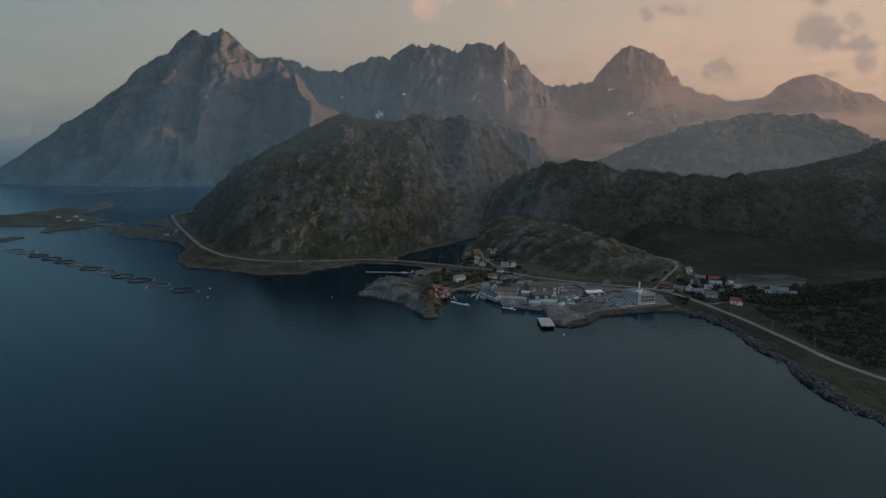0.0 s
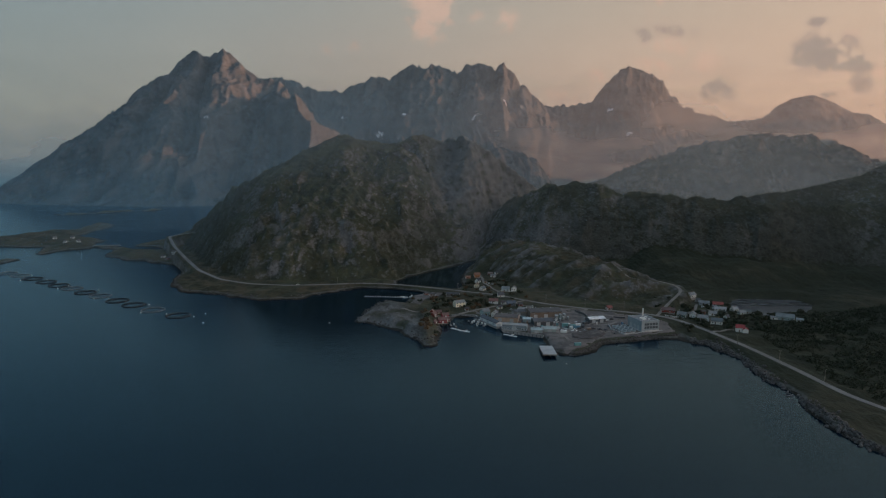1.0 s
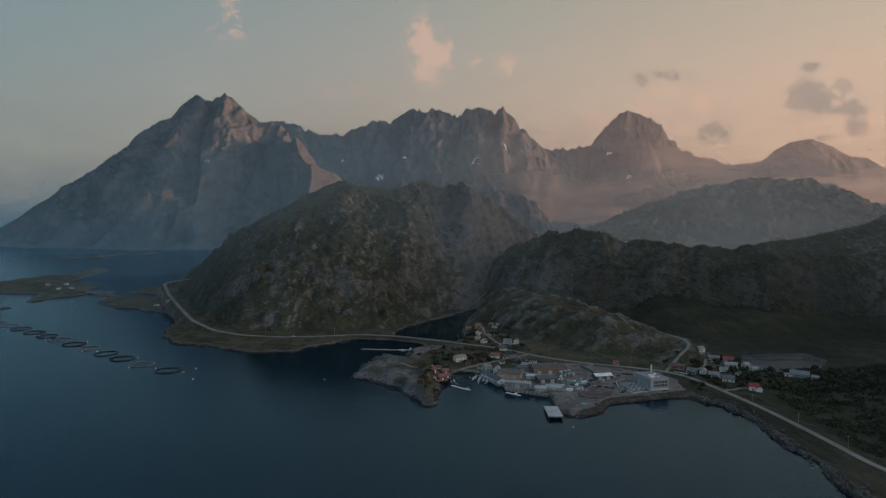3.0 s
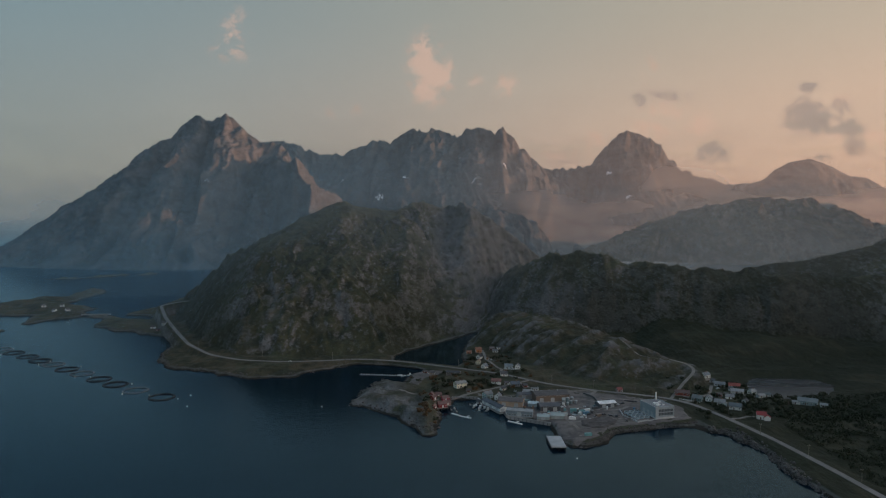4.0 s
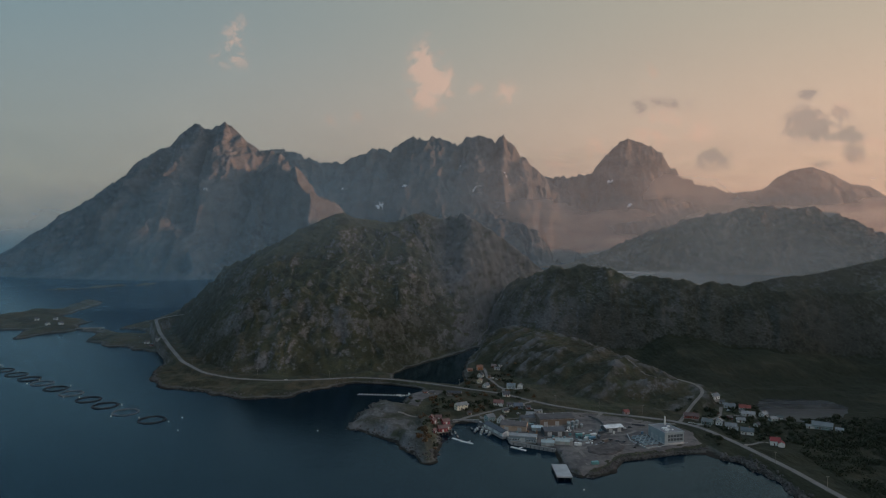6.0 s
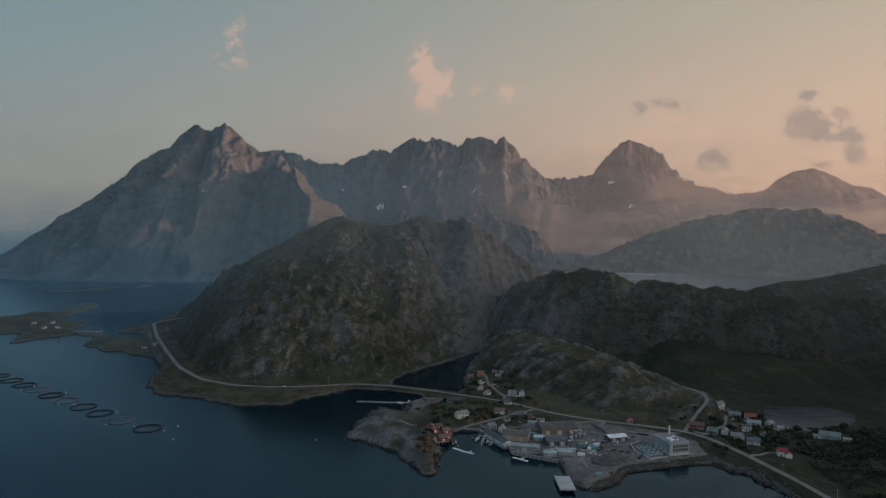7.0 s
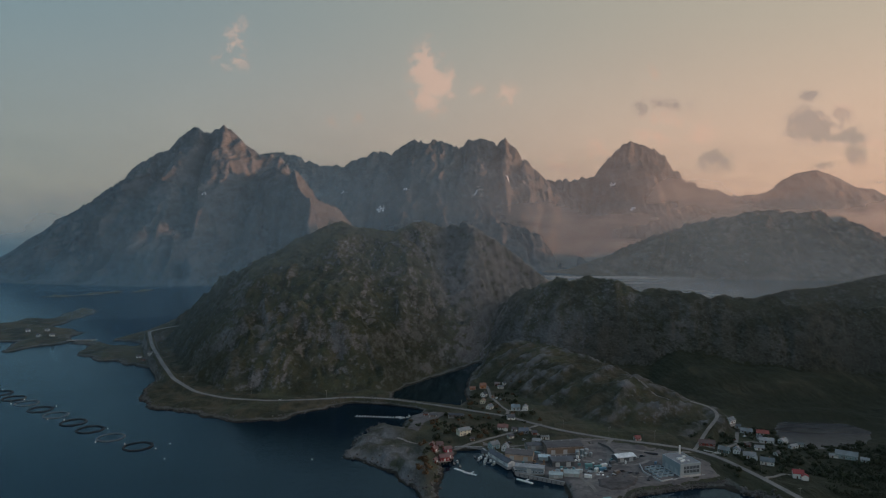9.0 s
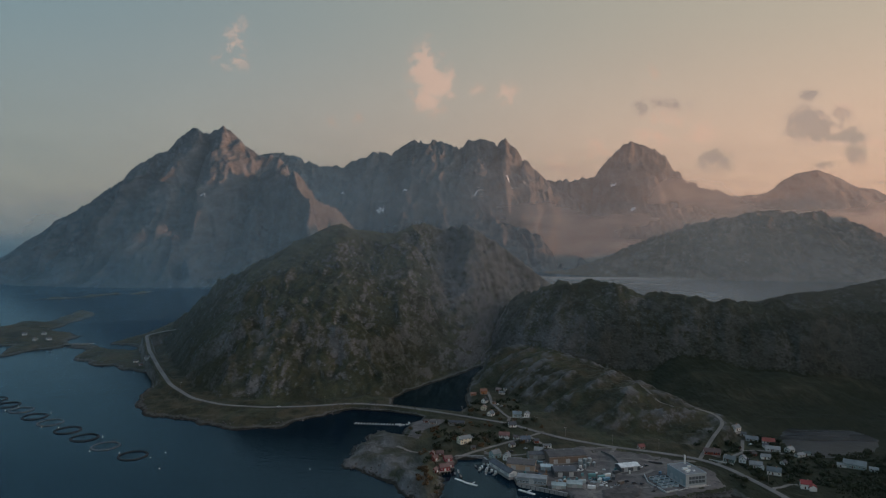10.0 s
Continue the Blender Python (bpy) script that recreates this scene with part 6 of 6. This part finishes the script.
# ---- gear on the quay and yard ----
def crate_stack(x, y, turn, colour, n, label):
    e = thing("crate_stack", x, y, turn, label, "crates", level(x, y) + 0.2, "gear on the quay")
    for i in range(n):
        part("crate", solid(-1.1 + 0.05 * (i % 2), 1.1, -0.7, 0.7 - 0.05 * (i % 2), 0.75 * i, 0.75 * i + 0.7), paint(colour, 0.6), e)
    part("pallet", solid(-1.2, 1.2, -0.8, 0.8, -0.15, -0.01), TIMBER, e)


def net_heap(x, y, size, colour, label):
    e = thing("net_heap", x, y, 0, label, "fishing net", level(x, y) + 0.1, "gear on the quay")
    bm = bmesh.new()
    bmesh.ops.create_icosphere(bm, subdivisions=2, radius=size)
    for v in bm.verts:
        k = 1 + 0.35 * noise.noise(v.co * 0.9 + Vector((x, y, 0)))
        v.co = Vector((v.co.x * k, v.co.y * k * 0.8, max(-0.3, v.co.z * 0.45 * k)))
    part("heap", bm, paint(colour, 0.95, 0.3), e)


gear = random.Random(11)
for i in range(46):
    px, py = gear.choice(((98, 668), (118, 668), (112, 690), (80, 682), (130, 655), (165, 672), (140, 690), (178, 684)))
    px, py = px + gear.gauss(0, 7), py + gear.gauss(0, 6)
    colour, word = gear.choice((((0.45, 0.50, 0.50), "pale grey"), (WHITE, "white"), ((0.12, 0.26, 0.28), "blue-green"), ((0.07, 0.075, 0.08), "black"), ((0.30, 0.17, 0.10), "rust brown"), ((0.11, 0.20, 0.30), "blue")))
    if i % 3:
        crate_stack(px, py, gear.uniform(0, 180), colour, gear.choice((1, 2, 2, 3)), word + " plastic fish crates stacked on a pallet")
    else:
        net_heap(px, py, gear.uniform(1.2, 2.6), tuple(c * 0.6 for c in colour), "heap of " + word + " fishing net on the gravel")
# ---- planting and loose stone ----
def leaf_material(name, a, b):
    m, tree, bsdf = material(name)
    island = tree.nodes.new("ShaderNodeNewGeometry").outputs["Random Per Island"]
    own = tree.nodes.new("ShaderNodeObjectInfo").outputs["Random"]
    mixed = math_node(tree, "ADD", math_node(tree, "MULTIPLY", island, 0.6), math_node(tree, "MULTIPLY", own, 0.4))
    tree.links.new(mix_colour(tree, mixed, a, b), bsdf.inputs["Base Color"])
    bsdf.inputs["Roughness"].default_value = 0.8
    return m


LEAF = leaf_material("birch_leaves", (0.011, 0.018, 0.007), (0.034, 0.042, 0.015))
RUST = leaf_material("autumn_scrub", (0.06, 0.035, 0.014), (0.14, 0.075, 0.028))
BARK = plain("birch_bark", (0.16, 0.14, 0.12), 0.9, wear=0.3)
rng = random.Random(7)


def crown(bm, size, count, rng, base=(0, 0, 0), flat=0.75):
    """Leaf tufts on lumps of uneven size, with gaps between."""
    lumps = [(Vector((rng.uniform(-1, 1), rng.uniform(-1, 1), rng.uniform(0.35, 1.35) * flat)) * size * 0.55, size * rng.uniform(0.25, 0.55)) for _ in range(9)]
    for _ in range(count):
        c, r = rng.choice(lumps)
        d = Vector((rng.gauss(0, 1), rng.gauss(0, 1), rng.gauss(0, 0.8))).normalized()
        p = Vector(base) + c + d * r * rng.uniform(0.6, 1.05)
        s = size * rng.uniform(0.07, 0.15)
        u = Vector((rng.gauss(0, 1), rng.gauss(0, 1), rng.gauss(0, 1))).normalized()
        v = u.cross(d).normalized() if abs(u.dot(d)) < 0.95 else u.orthogonal().normalized()
        u = v.cross(d + Vector((0, 0, 0.3))).normalized()
        bm.faces.new([bm.verts.new(p + a * s * u + b * s * v) for a, b in ((-1, -0.6), (0.2, -1), (1, 0.5), (-0.2, 1))])


def bush(x, y, size, mat, label, category="bush"):
    e = thing("bush", x, y, 0, label, category, group="bushes near the houses")
    bm = bmesh.new()
    tube(bm, size * 0.05, size * 0.03, -0.5, size * 0.6, 7)
    for i in range(4):
        a = rng.uniform(0, 6.28)
        tube(bm, size * 0.03, size * 0.012, 0, size * 0.6, 5, pose(0, 0, size * 0.25, 35 * math.cos(a), 35 * math.sin(a), 0))
    part("trunk", bm, BARK, e)
    bm = bmesh.new()
    crown(bm, size, 260, rng)
    part("crown", bm, mat, e)
    return e


protos = [bush(40 + i, 790, s, LEAF if i < 3 else RUST, "low dark green birch bush on the grass" if i < 3 else "rust brown autumn shrub on the grass") for i, s in enumerate((3.0, 4.2, 5.0, 2.6, 3.4))]
places = []


def scatter(count, x0, x1, y0, y1, kinds, gap=3.0, keep=None):
    made = 0
    for _ in range(count * 12):
        if made >= count:
            break
        px, py = rng.uniform(x0, x1), rng.uniform(y0, y1)
        if keep and not keep(px, py):
            continue
        if any((px - a) ** 2 + (py - b) ** 2 < gap * gap for a, b in places):
            continue
        places.append((px, py))
        copy_thing(protos[rng.choice(kinds)], pose(px, py, level(px, py), 0, 0, rng.uniform(0, 360)) @ Matrix.Scale(rng.uniform(0.75, 1.25), 4))
        made += 1


def road_free(px, py):
    X, Y = np.array([px]), np.array([py])
    return min(to_line(X, Y, [(a, b, 0) for a, b, *_ in line])[0][0] for line in (ROAD, SIDE_ROAD, *LANES)) > 5


scatter(120, 292, 400, 640, 740, (0, 1, 2, 0), 2.6, road_free)
scatter(54, -15, 100, 735, 830, (0, 1, 3, 4, 0, 1), 4, road_free)
scatter(34, 25, 95, 830, 960, (0, 3, 4, 1, 0), 4, road_free)
scatter(22, -22, -2, 640, 735, (3, 4, 3, 4, 0), 3)
scatter(64, 235, 330, 650, 775, (0, 1, 2, 0), 4, road_free)
scatter(10, -40, 20, 780, 820, (3, 0, 4), 5, road_free)
for i, ob in enumerate(protos):
    px, py = ((60, 790), (30, 775), (300, 690), (-6, 775), (10, 765))[i]
    ob.matrix_basis = pose(px, py, level(px, py))

# the wood on the eastern slope and scrub at the hill's foot: past counting
bm = bmesh.new()
for _ in range(3200):
    px, py = rng.uniform(296, 600), rng.uniform(450, 715)
    if py > 628 + (px - 296) * 0.85 and px < 385 or fractal(np.array(px), np.array(py), 45, 2, 0.5, 81) < -0.5 or not road_free(px, py):
        continue
    if inside(np.array([px]), np.array([py]), LAKE)[0] > -12:
        continue
    crown(bm, rng.uniform(2.6, 5.4), 34, rng, (px, py, level(px, py)))
wood = part("birch_wood", bm, LEAF)
tagged(wood, "dense dark green birch wood on the slope", "woodland", kind="stuff")
bm = bmesh.new()
for _ in range(420):
    px, py = rng.uniform(-330, 40), rng.uniform(905, 1120)
    d = inside(np.array([px]), np.array([py]), HILL_FOOT)[0]
    if 3 < d < 90 and rng.random() < math.exp(-d / 45):
        crown(bm, rng.uniform(1.6, 3.6), 30, rng, (px, py, level(px, py)))
scrub = part("hill_scrub", bm, LEAF)
tagged(scrub, "low dark scrub along the foot of the hill", "scrub", kind="stuff")


def stones(name, count, where, low, high, label, mat=STONE):
    """Broken rock: squashed, cornered lumps half sunk in the ground."""
    src = bmesh.new()
    bmesh.ops.create_icosphere(src, subdivisions=1, radius=1)
    shape, faces = [v.co.copy() for v in src.verts], [[v.index for v in f.verts] for f in src.faces]
    src.free()
    P = [where() for _ in range(count)]
    Z = land_height(np.array([p[0] for p in P]), np.array([p[1] for p in P]))
    verts, polys = [], []
    for (px, py), z in zip(P, Z):
        if z < -1.5:
            continue
        s = low + (high - low) * rng.random() ** 2.5
        turn = Euler((rng.uniform(0, 6), rng.uniform(0, 6), rng.uniform(0, 6))).to_matrix()
        squash = Vector((1, rng.uniform(0.6, 1), rng.uniform(0.5, 0.9)))
        k = len(verts)
        for c in shape:
            q = turn @ Vector([a * b for a, b in zip(c * s * rng.uniform(0.75, 1.15), squash)])
            verts.append((px + q.x, py + q.y, z + s * 0.2 + q.z))
        polys += [[k + i for i in f] for f in faces]
    me = bpy.data.meshes.new(name)
    me.from_pydata(verts, [], polys)
    me.materials.append(mat)
    tagged(new(name, me), label, "stones", kind="stuff")


def along(points, spread):
    seg = [(a, b, math.hypot(b[0] - a[0], b[1] - a[1])) for a, b in zip(points[:-1], points[1:])]

    def pick():
        a, b, _ = rng.choices(seg, [s[2] for s in seg])[0]
        t = rng.random()
        return a[0] + (b[0] - a[0]) * t + rng.gauss(0, spread), a[1] + (b[1] - a[1]) * t + rng.gauss(0, spread)
    return pick


stones("rock_armour", 1500, along(COAST_VILLAGE[21:], 1.4), 0.25, 0.95, "grey boulder armour along the yard's shore")
stones("shore_rocks", 1600, along(COAST_EAST[:8], 2.6), 0.4, 2.0, "dark boulders along the eastern shore")
stones("headland_rocks", 260, along(COAST_VILLAGE[3:14], 3.0), 0.3, 1.8, "weathered boulders on the rocky headland")
stones("western_rocks", 1300, along(COAST_WEST[12:], 3.6), 0.25, 1.4, "boulders along the western shore")
stones("yard_rubble", 260, lambda: (rng.gauss(150, 10), rng.gauss(655, 5)), 0.2, 0.8, "heaps of crushed rock lying on the yard", GRAVEL)

for hx, hy, hr, hh in ((152, 652, 7, 2.6), (162, 660, 6, 2.2), (146, 640, 5, 1.8), (128, 622, 5, 1.6), (186, 640, 5, 1.6)):
    X, Y = grid(hx - hr, hx + hr, hy - hr, hy + hr, 0.9)
    lift = hh * (1 - np.hypot(X - hx, Y - hy) / hr * 1.05) + 0.5 * fractal(X, Y, 3.5, 3, 0.6, 5)
    tagged(sheet("gravel_heap", X, Y, 3.0 + np.maximum(lift, -0.4), GRAVEL, 3.0), "tipped heap of grey crushed stone on the yard", "heap", kind="stuff")

# the dark tipped terrace in the middle of the yard
TERRACE = [(124, 645), (136, 653), (159, 649), (153, 634), (146, 627), (130, 622), (122, 632)]
P = np.array(TERRACE)
X, Y = grid(P[:, 0].min() - 2, P[:, 0].max() + 2, P[:, 1].min() - 2, P[:, 1].max() + 2, 0.8)
edge = inside(X, Y, TERRACE) + fractal(X, Y, 6, 3, 0.5, 29)
tagged(sheet("gravel_terrace", X, Y, 3.0 + np.clip(edge * 0.7, -0.5, 1.5) + 0.25 * fractal(X, Y, 4, 3, 0.6, 28), DARK_GRAVEL, 3.05), "dark tipped terrace of crushed stone on the yard", "heap", kind="stuff")
